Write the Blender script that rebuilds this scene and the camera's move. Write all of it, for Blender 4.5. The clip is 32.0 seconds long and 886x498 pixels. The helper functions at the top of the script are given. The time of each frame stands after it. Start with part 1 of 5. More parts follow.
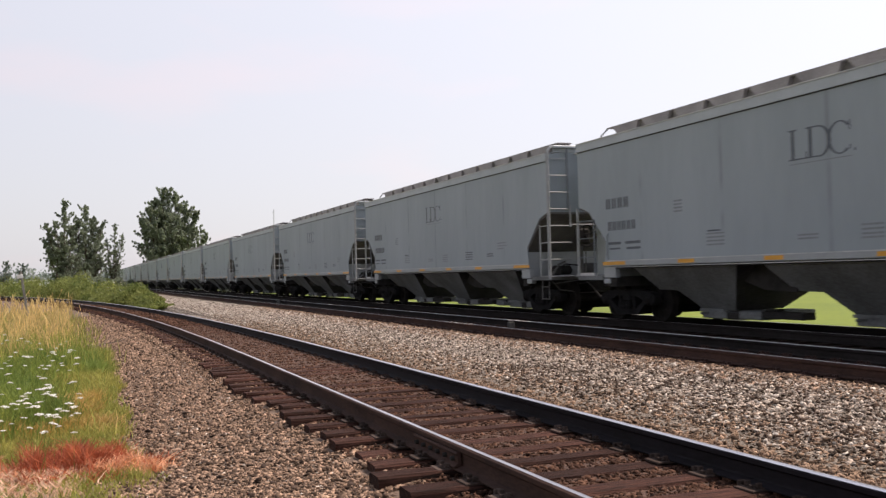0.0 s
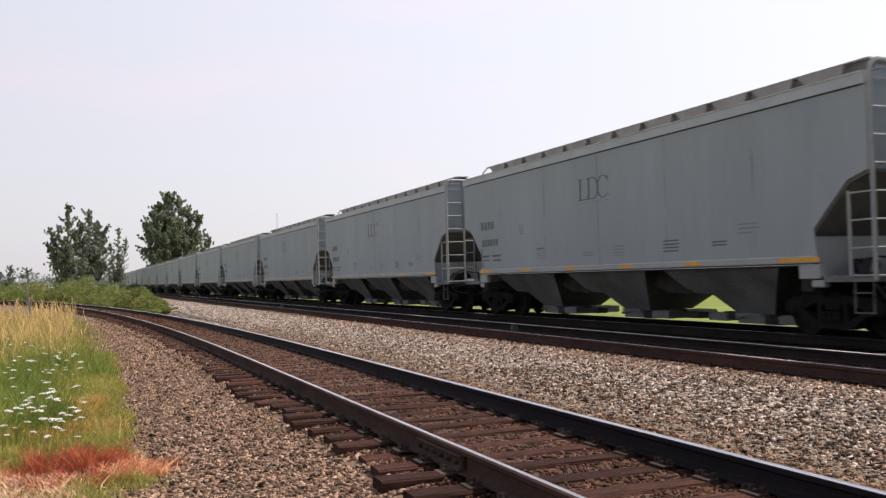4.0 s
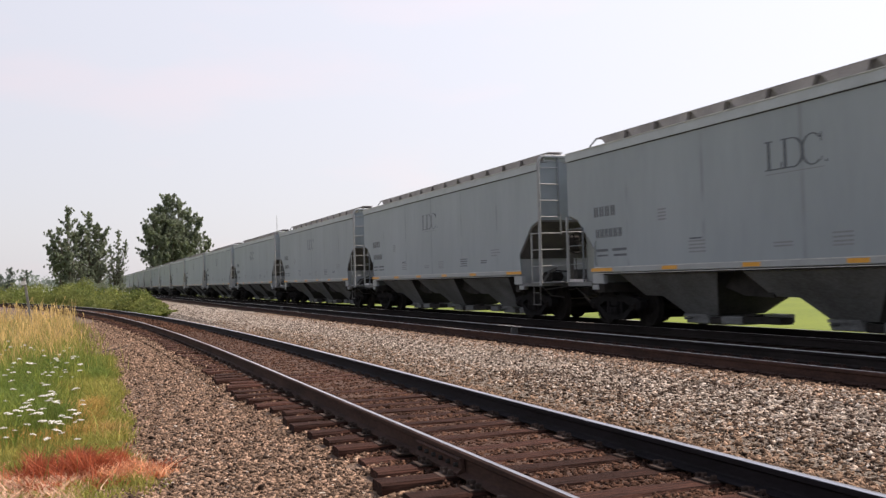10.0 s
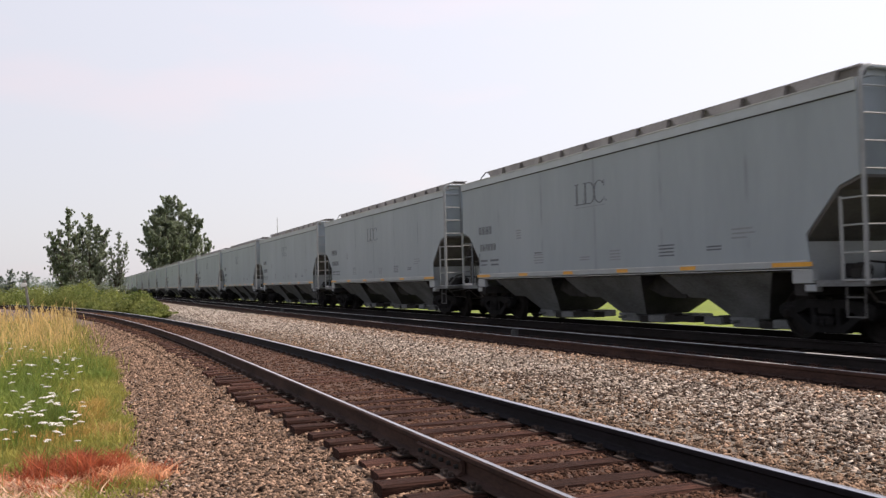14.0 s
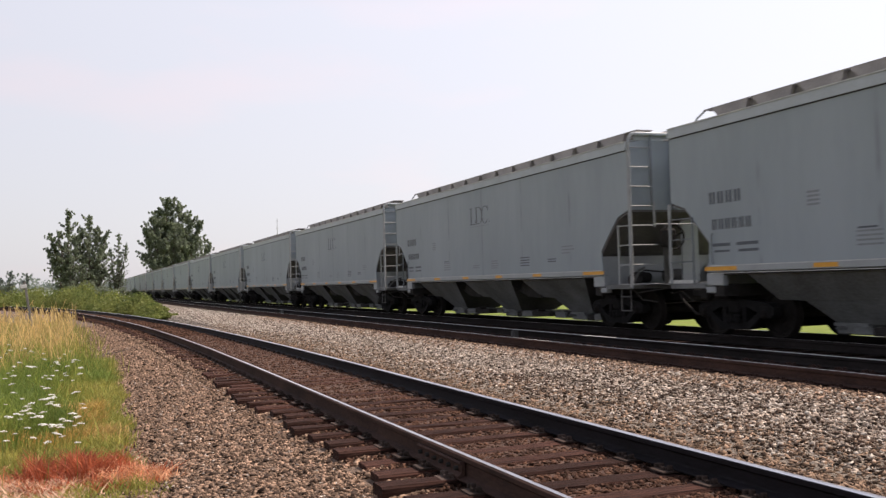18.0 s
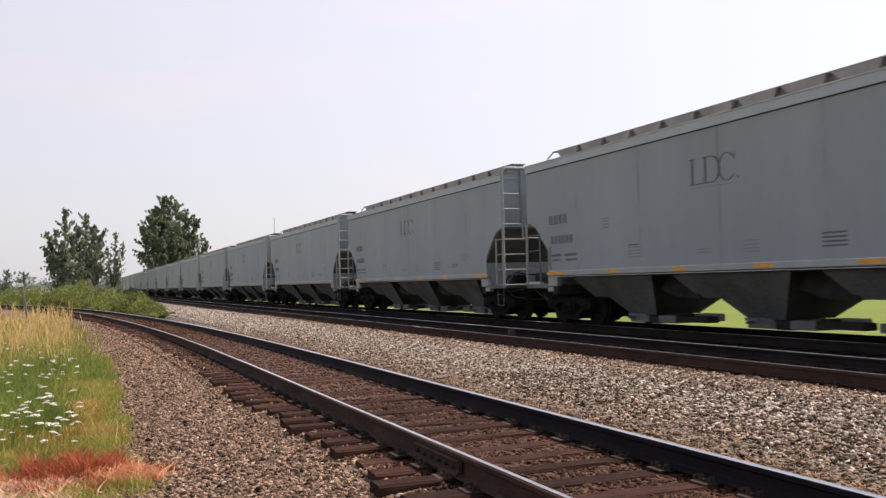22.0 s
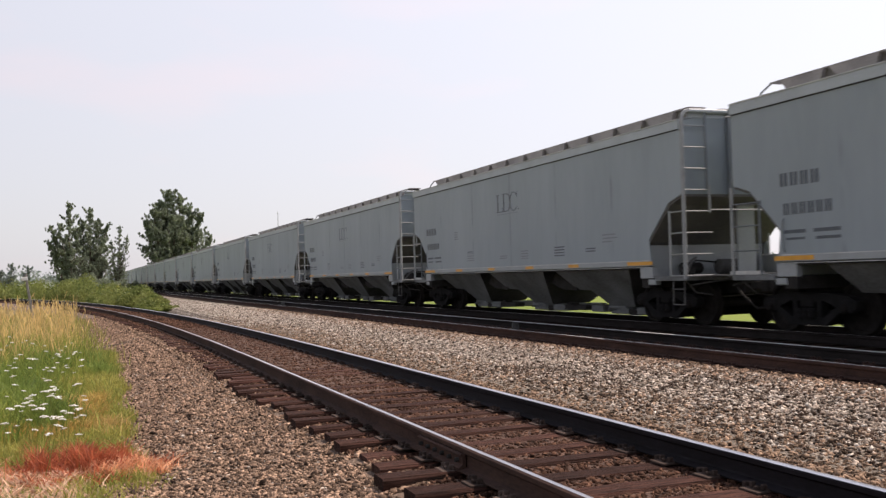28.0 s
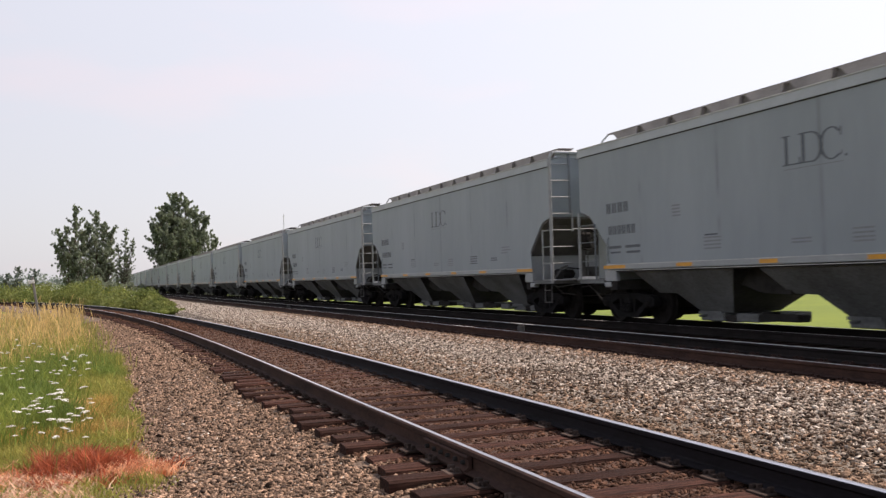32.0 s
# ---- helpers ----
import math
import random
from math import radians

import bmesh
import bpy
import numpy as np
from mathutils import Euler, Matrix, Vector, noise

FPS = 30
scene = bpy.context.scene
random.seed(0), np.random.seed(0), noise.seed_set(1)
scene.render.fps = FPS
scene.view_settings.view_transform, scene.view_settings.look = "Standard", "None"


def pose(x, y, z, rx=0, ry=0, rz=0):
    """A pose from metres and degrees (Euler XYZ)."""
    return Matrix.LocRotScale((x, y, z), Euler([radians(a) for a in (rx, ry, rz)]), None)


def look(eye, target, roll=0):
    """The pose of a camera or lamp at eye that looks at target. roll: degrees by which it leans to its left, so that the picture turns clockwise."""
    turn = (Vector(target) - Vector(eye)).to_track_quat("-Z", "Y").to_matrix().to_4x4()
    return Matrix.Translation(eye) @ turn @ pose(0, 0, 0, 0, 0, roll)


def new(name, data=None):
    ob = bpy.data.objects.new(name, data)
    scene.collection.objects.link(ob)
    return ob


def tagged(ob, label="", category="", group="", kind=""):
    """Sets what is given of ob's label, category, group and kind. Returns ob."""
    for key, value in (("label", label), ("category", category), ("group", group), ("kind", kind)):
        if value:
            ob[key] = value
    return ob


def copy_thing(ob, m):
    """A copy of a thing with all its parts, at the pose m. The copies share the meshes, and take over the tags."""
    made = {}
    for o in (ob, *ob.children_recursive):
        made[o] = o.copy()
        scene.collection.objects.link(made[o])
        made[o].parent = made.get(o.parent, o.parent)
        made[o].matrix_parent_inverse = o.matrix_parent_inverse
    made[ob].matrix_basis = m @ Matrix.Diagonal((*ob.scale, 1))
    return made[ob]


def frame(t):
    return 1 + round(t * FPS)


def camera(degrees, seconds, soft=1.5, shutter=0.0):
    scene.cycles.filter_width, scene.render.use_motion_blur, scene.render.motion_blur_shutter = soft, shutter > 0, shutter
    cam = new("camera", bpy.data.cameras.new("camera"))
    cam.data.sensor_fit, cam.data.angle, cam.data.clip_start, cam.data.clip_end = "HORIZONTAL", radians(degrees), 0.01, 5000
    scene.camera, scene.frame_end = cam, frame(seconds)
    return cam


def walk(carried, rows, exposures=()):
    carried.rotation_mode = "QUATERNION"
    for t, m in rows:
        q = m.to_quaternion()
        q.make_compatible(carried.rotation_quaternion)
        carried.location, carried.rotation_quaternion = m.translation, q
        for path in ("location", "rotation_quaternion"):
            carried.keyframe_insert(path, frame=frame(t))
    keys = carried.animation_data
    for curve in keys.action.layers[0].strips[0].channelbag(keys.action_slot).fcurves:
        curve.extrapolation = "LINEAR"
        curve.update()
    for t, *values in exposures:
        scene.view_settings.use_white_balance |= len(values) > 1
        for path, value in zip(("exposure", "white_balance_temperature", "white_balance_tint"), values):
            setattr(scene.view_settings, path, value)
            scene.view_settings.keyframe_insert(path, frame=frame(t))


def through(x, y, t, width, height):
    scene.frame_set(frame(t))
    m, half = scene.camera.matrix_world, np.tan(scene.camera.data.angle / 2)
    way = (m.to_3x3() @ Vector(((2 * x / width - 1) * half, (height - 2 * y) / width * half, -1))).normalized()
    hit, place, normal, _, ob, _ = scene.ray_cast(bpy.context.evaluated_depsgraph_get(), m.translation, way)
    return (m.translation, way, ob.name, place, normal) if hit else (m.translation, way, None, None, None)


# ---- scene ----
EYE = (0.0, 0.0, 1.197)          # the eye, over the rail tops at z = 0
YAW, PITCH, ROLL = 21.06, 1.78, -1.53
# seconds and the small sway of the held camera in yaw, pitch and roll, degrees

def aim(yaw, pitch, roll):
    return (Matrix.Translation(EYE) @ Matrix.Rotation(radians(-yaw), 4, "Z")
            @ Matrix.Rotation(radians(90 + pitch), 4, "X") @ Matrix.Rotation(radians(roll), 4, "Z"))


cam = camera(50.0, 32.0, soft=1.4, shutter=0.14)
walk(cam, [(t, aim(YAW + a, PITCH + b, ROLL + c)) for t, a, b, c in ((0, 0.172, -0.318, 0.075), (0.5, 0.155, -0.300, 0.056), (1, 0.065, -0.275, 0.048), (1.5, -0.052, -0.257, 0.037), 
        (2, -0.082, -0.233, 0.025), (2.5, -0.049, -0.200, 0.001), (3, -0.019, -0.156, 0.002), (3.5, -0.016, -0.118, -0.002), 
        (5.5, 0.002, -0.026, 0.009), (6, 0.000, -0.005, 0.007), (6.5, 0.001, 0.009, 0.006), (7, 0.005, 0.043, 0.013), 
        (7.5, 0.004, 0.049, 0.013), (8, -0.010, 0.041, 0.024), (8.5, -0.030, 0.045, 0.024), (9, -0.013, 0.036, 0.023), 
        (9.5, 0.003, 0.048, 0.008), (10, 0.002, 0.058, 0.016), (10.5, -0.001, 0.097, 0.011), (11, -0.010, 0.126, 0.009), 
        (11.5, -0.007, 0.135, 0.011), (12, -0.000, 0.149, 0.015), (12.5, -0.010, 0.163, 0.015), (13, -0.028, 0.191, 0.014), 
        (13.5, -0.033, 0.177, 0.019), (14, -0.022, 0.166, 0.023), (14.5, -0.002, 0.165, 0.028), (16.5, -0.025, 0.223, -0.001), 
        (17, -0.023, 0.248, -0.009), (17.5, -0.004, 0.253, -0.010), (18, -0.014, 0.250, -0.016), (18.5, -0.019, 0.242, -0.009), 
        (19, -0.028, 0.215, -0.009), (19.5, -0.028, 0.207, 0.001), (20, -0.025, 0.188, 0.006), (20.5, 0.007, 0.171, 0.009), 
        (21, 0.105, 0.159, 0.001), (21.5, 0.147, 0.155, 0.009), (22, 0.154, 0.164, 0.005), (22.5, 0.147, 0.191, 0.004), 
        (23, 0.098, 0.191, 0.001), (23.5, 0.063, 0.167, -0.001), (24, 0.046, 0.180, -0.003), (24.5, 0.047, 0.197, -0.003), 
        (25, 0.051, 0.212, -0.006), (25.5, 0.052, 0.215, -0.007), (27.5, -0.023, -0.252, -0.037), (28, -0.070, -0.220, -0.031), 
        (28.5, -0.072, -0.178, -0.046), (29, -0.004, -0.109, -0.042), (29.5, 0.027, -0.052, -0.049), (30, -0.065, -0.053, -0.065), 
        (30.5, -0.058, -0.064, -0.083), (31, -0.082, -0.038, -0.082), (31.5, -0.261, -0.040, -0.107), (32, -0.406, -0.067, -0.122))], exposures=((0, 0.75, 6700, 15), (32, 0.75, 6700, 15)))

# ---- light ----
SUN_ELEVATION, SUN_TOWARD = 57.0, -4.0        # degrees; toward: from +x to +y
world = bpy.data.worlds.new("sky")
scene.world = world
world.use_nodes = True
wn = world.node_tree.nodes
wl = world.node_tree.links
sky = wn.new("ShaderNodeTexSky")
sky.sky_type = "NISHITA"
sky.sun_disc = False
sky.sun_elevation = radians(SUN_ELEVATION)
sky.sun_rotation = radians(90 - SUN_TOWARD)
sky.altitude = 10.0
sky.air_density, sky.dust_density, sky.ozone_density = 1.0, 1.6, 1.0
# summer haze: a pale veil over the clear sky, thickest low down, with faint wisps of cloud in it
tc, sep = wn.new("ShaderNodeTexCoord"), wn.new("ShaderNodeSeparateXYZ")
wl.new(tc.outputs["Generated"], sep.inputs[0])
veil = wn.new("ShaderNodeMapRange")
for key, v in (("From Min", 0.0), ("From Max", 0.7), ("To Min", 0.88), ("To Max", 0.7)):
    veil.inputs[key].default_value = v
wl.new(sep.outputs["Z"], veil.inputs["Value"])
stretch_ = wn.new("ShaderNodeMapping")
stretch_.inputs["Scale"].default_value = (1.0, 1.0, 3.2)
wisp = wn.new("ShaderNodeTexNoise")
wisp.inputs["Scale"].default_value, wisp.inputs["Detail"].default_value = 2.6, 7
wl.new(tc.outputs["Generated"], stretch_.inputs["Vector"])
wl.new(stretch_.outputs[0], wisp.inputs["Vector"])
thin = wn.new("ShaderNodeMapRange")
for key, v in (("From Min", 0.5), ("From Max", 0.75), ("To Min", 0.0), ("To Max", 0.8)):
    thin.inputs[key].default_value = v
wl.new(wisp.outputs["Fac"], thin.inputs["Value"])
tint = wn.new("ShaderNodeMix")
tint.data_type = "RGBA"
tint.inputs[6].default_value, tint.inputs[7].default_value = (4.77, 4.87, 5.18, 1), (5.8, 4.85, 4.95, 1)
wl.new(thin.outputs[0], tint.inputs[0])
_e, _a = radians(SUN_ELEVATION), radians(SUN_TOWARD)
TO_SUN = (math.cos(_e) * math.cos(_a), math.cos(_e) * math.sin(_a), math.sin(_e))
dot = wn.new("ShaderNodeVectorMath")
dot.operation = "DOT_PRODUCT"
dot.inputs[1].default_value = TO_SUN
wl.new(tc.outputs["Generated"], dot.inputs[0])
glow = wn.new("ShaderNodeMapRange")              # haze scatters light forward: brighter towards the sun
for key, v in (("From Min", -1.0), ("From Max", 1.0), ("To Min", 0.23), ("To Max", 1.17)):
    glow.inputs[key].default_value = v
wl.new(dot.outputs["Value"], glow.inputs["Value"])
high = wn.new("ShaderNodeMapRange")              # and it thins out towards the zenith
for key, v in (("From Min", 0.28), ("From Max", 0.85), ("To Min", 1.0), ("To Max", 0.34)):
    high.inputs[key].default_value = v
wl.new(sep.outputs["Z"], high.inputs["Value"])
both = wn.new("ShaderNodeMath")
both.operation = "MULTIPLY"
wl.new(glow.outputs[0], both.inputs[0])
wl.new(high.outputs[0], both.inputs[1])
lit = wn.new("ShaderNodeVectorMath")
lit.operation = "SCALE"
wl.new(tint.outputs[2], lit.inputs[0])
wl.new(both.outputs[0], lit.inputs["Scale"])
hazy = wn.new("ShaderNodeMix")
hazy.data_type = "RGBA"
wl.new(veil.outputs[0], hazy.inputs[0])
wl.new(sky.outputs[0], hazy.inputs[6])
wl.new(lit.outputs[0], hazy.inputs[7])
wn["Background"].inputs["Strength"].default_value = 0.13
wl.new(hazy.outputs[2], wn["Background"].inputs["Color"])

sun = new("sun", bpy.data.lights.new("sun", "SUN"))
sun.data.energy, sun.data.angle, sun.data.color = 3.1, radians(0.6), (1.0, 0.88, 0.77)
sun.matrix_world = look((0, 0, 60), Vector((0, 0, 60)) - Vector(TO_SUN))


# ---- materials ----
def material(name, base, dark, scale=3.0, fine=60.0, rough=0.8, metal=0.0, bump=0.2, spread=0.0, island=0.0,
             stretch=(1, 1, 1), mix=0.6, spec=0.5, ramp=(0.35, 0.65), bump_dist=0.01):
    """Two scales of noise between two colours, with fine relief; spread varies it object by object, island piece by piece."""
    m = bpy.data.materials.new(name)
    m.use_nodes = True
    n, l = m.node_tree.nodes, m.node_tree.links
    b = n["Principled BSDF"]
    co = n.new("ShaderNodeTexCoord")
    mp = n.new("ShaderNodeMapping")
    mp.inputs["Scale"].default_value = stretch
    l.new(co.outputs["Object"], mp.inputs["Vector"])
    big, small = n.new("ShaderNodeTexNoise"), n.new("ShaderNodeTexNoise")
    big.inputs["Scale"].default_value, small.inputs["Scale"].default_value = scale, fine
    big.inputs["Detail"].default_value, small.inputs["Detail"].default_value = 6, 4
    l.new(mp.outputs[0], big.inputs["Vector"])
    l.new(mp.outputs[0], small.inputs["Vector"])
    cr = n.new("ShaderNodeMapRange")
    cr.inputs["From Min"].default_value, cr.inputs["From Max"].default_value = ramp
    ad = n.new("ShaderNodeMix")
    ad.data_type = "FLOAT"
    ad.inputs[0].default_value = 1 - mix
    l.new(big.outputs["Fac"], ad.inputs[2])
    l.new(small.outputs["Fac"], ad.inputs[3])
    l.new(ad.outputs[0], cr.inputs["Value"])
    cm = n.new("ShaderNodeMix")
    cm.data_type = "RGBA"
    cm.inputs[6].default_value, cm.inputs[7].default_value = (*dark, 1), (*base, 1)
    l.new(cr.outputs[0], cm.inputs[0])
    out = cm.outputs[2]
    if spread or island:
        hv = n.new("ShaderNodeHueSaturation")
        mr = n.new("ShaderNodeMapRange")
        v = spread or island
        mr.inputs["To Min"].default_value, mr.inputs["To Max"].default_value = 1 - v, 1 + v
        src = n.new("ShaderNodeObjectInfo").outputs["Random"] if spread else n.new("ShaderNodeNewGeometry").outputs["Random Per Island"]
        l.new(src, mr.inputs["Value"])
        l.new(mr.outputs[0], hv.inputs["Value"])
        l.new(out, hv.inputs["Color"])
        out = hv.outputs[0]
    l.new(out, b.inputs["Base Color"])
    b.inputs["Roughness"].default_value, b.inputs["Metallic"].default_value = rough, metal
    b.inputs["Specular IOR Level"].default_value = spec
    if bump:
        bp = n.new("ShaderNodeBump")
        bp.inputs["Strength"].default_value, bp.inputs["Distance"].default_value = bump, bump_dist
        l.new(small.outputs["Fac"], bp.inputs["Height"])
        l.new(bp.outputs[0], b.inputs["Normal"])
    return m


def leafy(name, base, dark, island=0.35, scale=0.5, through=0.45):
    """Thin leaves that let some light through."""
    m = material(name, base, dark, scale=scale, fine=9, rough=0.6, bump=0, island=island, spec=0.3)
    n, l = m.node_tree.nodes, m.node_tree.links
    b = n["Principled BSDF"]
    tr = n.new("ShaderNodeBsdfTranslucent")
    l.new(b.inputs["Base Color"].links[0].from_socket, tr.inputs["Color"])
    mx = n.new("ShaderNodeMixShader")
    mx.inputs[0].default_value = through
    l.new(b.outputs[0], mx.inputs[1])
    l.new(tr.outputs[0], mx.inputs[2])
    l.new(mx.outputs[0], n["Material Output"].inputs["Surface"])
    return m


CAR_GREY = material("car_grey_paint", (0.334, 0.382, 0.416), (0.286, 0.331, 0.36), scale=0.7, fine=5, rough=0.5, bump=0.03, spread=0.04, stretch=(1, 1, 0.3), spec=0.2, mix=0.75)


def seams(m, every, strength):
    """Faint dirty streaks along the vertical welds of a painted side."""
    n, l = m.node_tree.nodes, m.node_tree.links
    b = n["Principled BSDF"]
    co, xyz = n.new("ShaderNodeTexCoord"), n.new("ShaderNodeSeparateXYZ")
    l.new(co.outputs["Object"], xyz.inputs[0])
    fold = n.new("ShaderNodeMath")
    fold.operation = "PINGPONG"
    fold.inputs[1].default_value = every / 2
    l.new(xyz.outputs["Y"], fold.inputs[0])
    line = n.new("ShaderNodeMapRange")
    for key, v in (("From Min", 0.012), ("From Max", 0.07), ("To Min", strength), ("To Max", 0.0)):
        line.inputs[key].default_value = v
    l.new(fold.outputs[0], line.inputs["Value"])
    dirt = n.new("ShaderNodeTexNoise")
    dirt.inputs["Scale"].default_value = 1.1
    l.new(co.outputs["Object"], dirt.inputs["Vector"])
    some = n.new("ShaderNodeMapRange")
    some.inputs["From Min"].default_value, some.inputs["From Max"].default_value = 0.42, 0.62
    l.new(dirt.outputs["Fac"], some.inputs["Value"])
    amount = n.new("ShaderNodeMath")
    amount.operation = "MULTIPLY"
    l.new(line.outputs[0], amount.inputs[0])
    l.new(some.outputs[0], amount.inputs[1])
    mx = n.new("ShaderNodeMix")
    mx.data_type = "RGBA"
    mx.inputs[7].default_value = (0.10, 0.11, 0.11, 1)
    l.new(amount.outputs[0], mx.inputs[0])
    l.new(b.inputs["Base Color"].links[0].from_socket, mx.inputs[6])
    l.new(mx.outputs[2], b.inputs["Base Color"])


seams(CAR_GREY, 2.72, 0.36)
CAR_LIGHT = material("light_grey_paint", (0.36, 0.39, 0.41), (0.29, 0.31, 0.32), scale=1.5, fine=25, rough=0.5, bump=0.05)
CHORD = material("roof_edge_paint", (0.46, 0.51, 0.55), (0.37, 0.41, 0.44), scale=1.5, fine=25, rough=0.5, bump=0.05)
TRUCK = material("black_greasy_steel", (0.022, 0.021, 0.022), (0.012, 0.012, 0.012), scale=4, fine=40, rough=0.85, bump=0.2, spec=0.06)
HOPPER_GREY = material("dusty_hopper_paint", (0.235, 0.247, 0.254), (0.105, 0.108, 0.108), scale=0.9, fine=20, rough=0.75, bump=0.1, spec=0.12)
# hopper paint darkened for the shade on the leading ends
END_SHADE = material("grimy_hopper_end", (0.085, 0.085, 0.084), (0.042, 0.041, 0.040), scale=1.5, fine=20, rough=0.8, bump=0.1, spec=0.1)
GEAR_GREY = material("grimy_grey_paint", (0.13, 0.13, 0.128), (0.06, 0.058, 0.055), scale=2.5, fine=30, rough=0.7, bump=0.1, spec=0.2)
# pale colour for worn sill edges and for edges painted as catching light
EDGE_WORN_LIT = material("worn_sill_edge", (0.66, 0.66, 0.64), (0.34, 0.36, 0.37), scale=3, fine=30, rough=0.5, bump=0.05, stretch=(1, 0.4, 1))
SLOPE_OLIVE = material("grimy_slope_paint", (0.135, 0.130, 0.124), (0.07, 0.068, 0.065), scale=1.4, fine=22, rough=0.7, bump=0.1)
ROOF_TAN = material("dusty_roof_steel", (0.40, 0.362, 0.355), (0.23, 0.212, 0.21), scale=1.5, fine=30, rough=0.7, bump=0.15)
SEAM_GREY = material("grimy_seam", (0.075, 0.08, 0.085), (0.05, 0.053, 0.056), scale=3, fine=30, rough=0.8, bump=0.05, spec=0.1)
# shading of end posts and upper stiles is put into this darker grey
POST_GREY = material("dark_grey_post_paint", (0.185, 0.21, 0.235), (0.13, 0.148, 0.165), scale=2, fine=25, rough=0.55, bump=0.05)
# darker copy of the roof steel, for shade in the walkway gaps
ROOF_DARK = material("grimy_roof_steel", (0.25, 0.228, 0.222), (0.15, 0.138, 0.136), scale=1.5, fine=30, rough=0.8, bump=0.15)
GALV = material("galvanised_steel", (0.36, 0.375, 0.385), (0.26, 0.275, 0.28), scale=4, fine=50, rough=0.45, metal=0.0, bump=0.05)
STEEL_DARK = material("grimy_cast_steel", (0.05, 0.047, 0.046), (0.025, 0.024, 0.023), scale=4, fine=40, rough=0.85, bump=0.2, spec=0.06)
WHEEL = material("wheel_steel", (0.028, 0.025, 0.024), (0.014, 0.013, 0.012), scale=5, fine=40, rough=0.8, metal=0.0, bump=0.1, spec=0.06)
STRIPE = material("amber_reflective_tape", (0.75, 0.36, 0.03), (0.62, 0.28, 0.02), scale=8, fine=60, rough=0.35, bump=0.02)
MARK = material("dark_blue_lettering", (0.06, 0.075, 0.095), (0.10, 0.115, 0.135), scale=6, fine=40, rough=0.5, bump=0)
MARK_SOFT = material("faded_lettering", (0.17, 0.19, 0.21), (0.24, 0.26, 0.28), scale=9, fine=50, rough=0.5, bump=0)
RAIL_SIDE = material("rusty_rail_side", (0.078, 0.045, 0.036), (0.034, 0.022, 0.019), scale=5, fine=50, rough=0.85, spec=0.12, bump=0.2, stretch=(1, 0.3, 1))
PLATE = material("dusty_rusty_plate", (0.10, 0.072, 0.06), (0.038, 0.028, 0.024), scale=12, fine=60, rough=0.9, spec=0.15, bump=0.4, spread=0.4)
# far spur rail: shade of its near face put into a blue-black colour
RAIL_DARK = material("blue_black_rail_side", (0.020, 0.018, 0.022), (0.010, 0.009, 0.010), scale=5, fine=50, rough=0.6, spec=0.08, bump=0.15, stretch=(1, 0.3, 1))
# main track rail sides, near-black to stand for the train's shade
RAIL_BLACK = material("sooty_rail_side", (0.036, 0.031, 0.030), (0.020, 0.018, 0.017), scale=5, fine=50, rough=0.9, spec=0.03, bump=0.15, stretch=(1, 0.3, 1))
RAIL_TOP = material("polished_rail_head", (0.85, 0.84, 0.86), (0.62, 0.60, 0.63), scale=6, fine=60, rough=0.3, metal=1.0, bump=0.02, stretch=(1, 0.05, 1))
RAIL_TOP_DULL = material("dull_rail_head", (0.80, 0.79, 0.79), (0.58, 0.57, 0.57), scale=6, fine=60, rough=0.6, metal=0.6, bump=0.02, stretch=(1, 0.05, 1))
TIE = material("weathered_tie_wood", (0.100, 0.045, 0.033), (0.017, 0.009, 0.007), scale=6, fine=35, rough=0.9, bump=1.0, spread=0.4, stretch=(0.5, 6, 6), ramp=(0.40, 0.66), spec=0.15)
# ties of the main tracks, wood darkened with the train's shade
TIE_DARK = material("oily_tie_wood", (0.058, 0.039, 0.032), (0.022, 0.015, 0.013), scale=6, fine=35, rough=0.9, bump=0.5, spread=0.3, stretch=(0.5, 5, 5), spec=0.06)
STONE_BROWN = material("brown_ballast_stone", (0.35, 0.238, 0.168), (0.135, 0.092, 0.066), scale=6, fine=45, rough=0.95, bump=0.4, island=0.9, spec=0.15)
STONE_TAN = material("tan_ballast_stone", (0.30, 0.205, 0.142), (0.10, 0.070, 0.050), scale=6, fine=45, rough=0.95, bump=0.4, island=0.9, spec=0.15)
STONE_RUST = material("rusty_ballast_stone", (0.12, 0.064, 0.042), (0.042, 0.023, 0.017), scale=6, fine=45, rough=0.95, bump=0.4, island=0.7, spec=0.12)
STONE_GREY = material("grey_ballast_stone", (0.43, 0.36, 0.297), (0.14, 0.114, 0.095), scale=6, fine=45, rough=0.95, bump=0.4, island=0.95, spec=0.15)
BED_BROWN = material("brown_ballast_bed", (0.24, 0.165, 0.116), (0.07, 0.048, 0.036), scale=12, fine=34, rough=0.95, bump=1.0, mix=0.35, bump_dist=0.04)
BED_RUST = material("rusty_ballast_bed", (0.15, 0.082, 0.055), (0.035, 0.02, 0.015), scale=14, fine=34, rough=0.95, bump=1.0, mix=0.35, bump_dist=0.04)
STONE_PALE = material("pale_ballast_stone", (0.68, 0.62, 0.55), (0.46, 0.40, 0.34), scale=6, fine=45, rough=0.85, bump=0.3, island=0.3)
STONE_DARK = material("dark_ballast_stone", (0.10, 0.068, 0.05), (0.045, 0.032, 0.026), scale=6, fine=45, rough=0.95, bump=0.3, island=0.5, spec=0.1)
# main track ballast with the train's shade put into its colour
BED_SHADED = material("oily_ballast_bed", (0.065, 0.050, 0.042), (0.024, 0.018, 0.015), scale=9, fine=34, rough=0.95, spec=0.06, bump=1.0, mix=0.35, bump_dist=0.04)
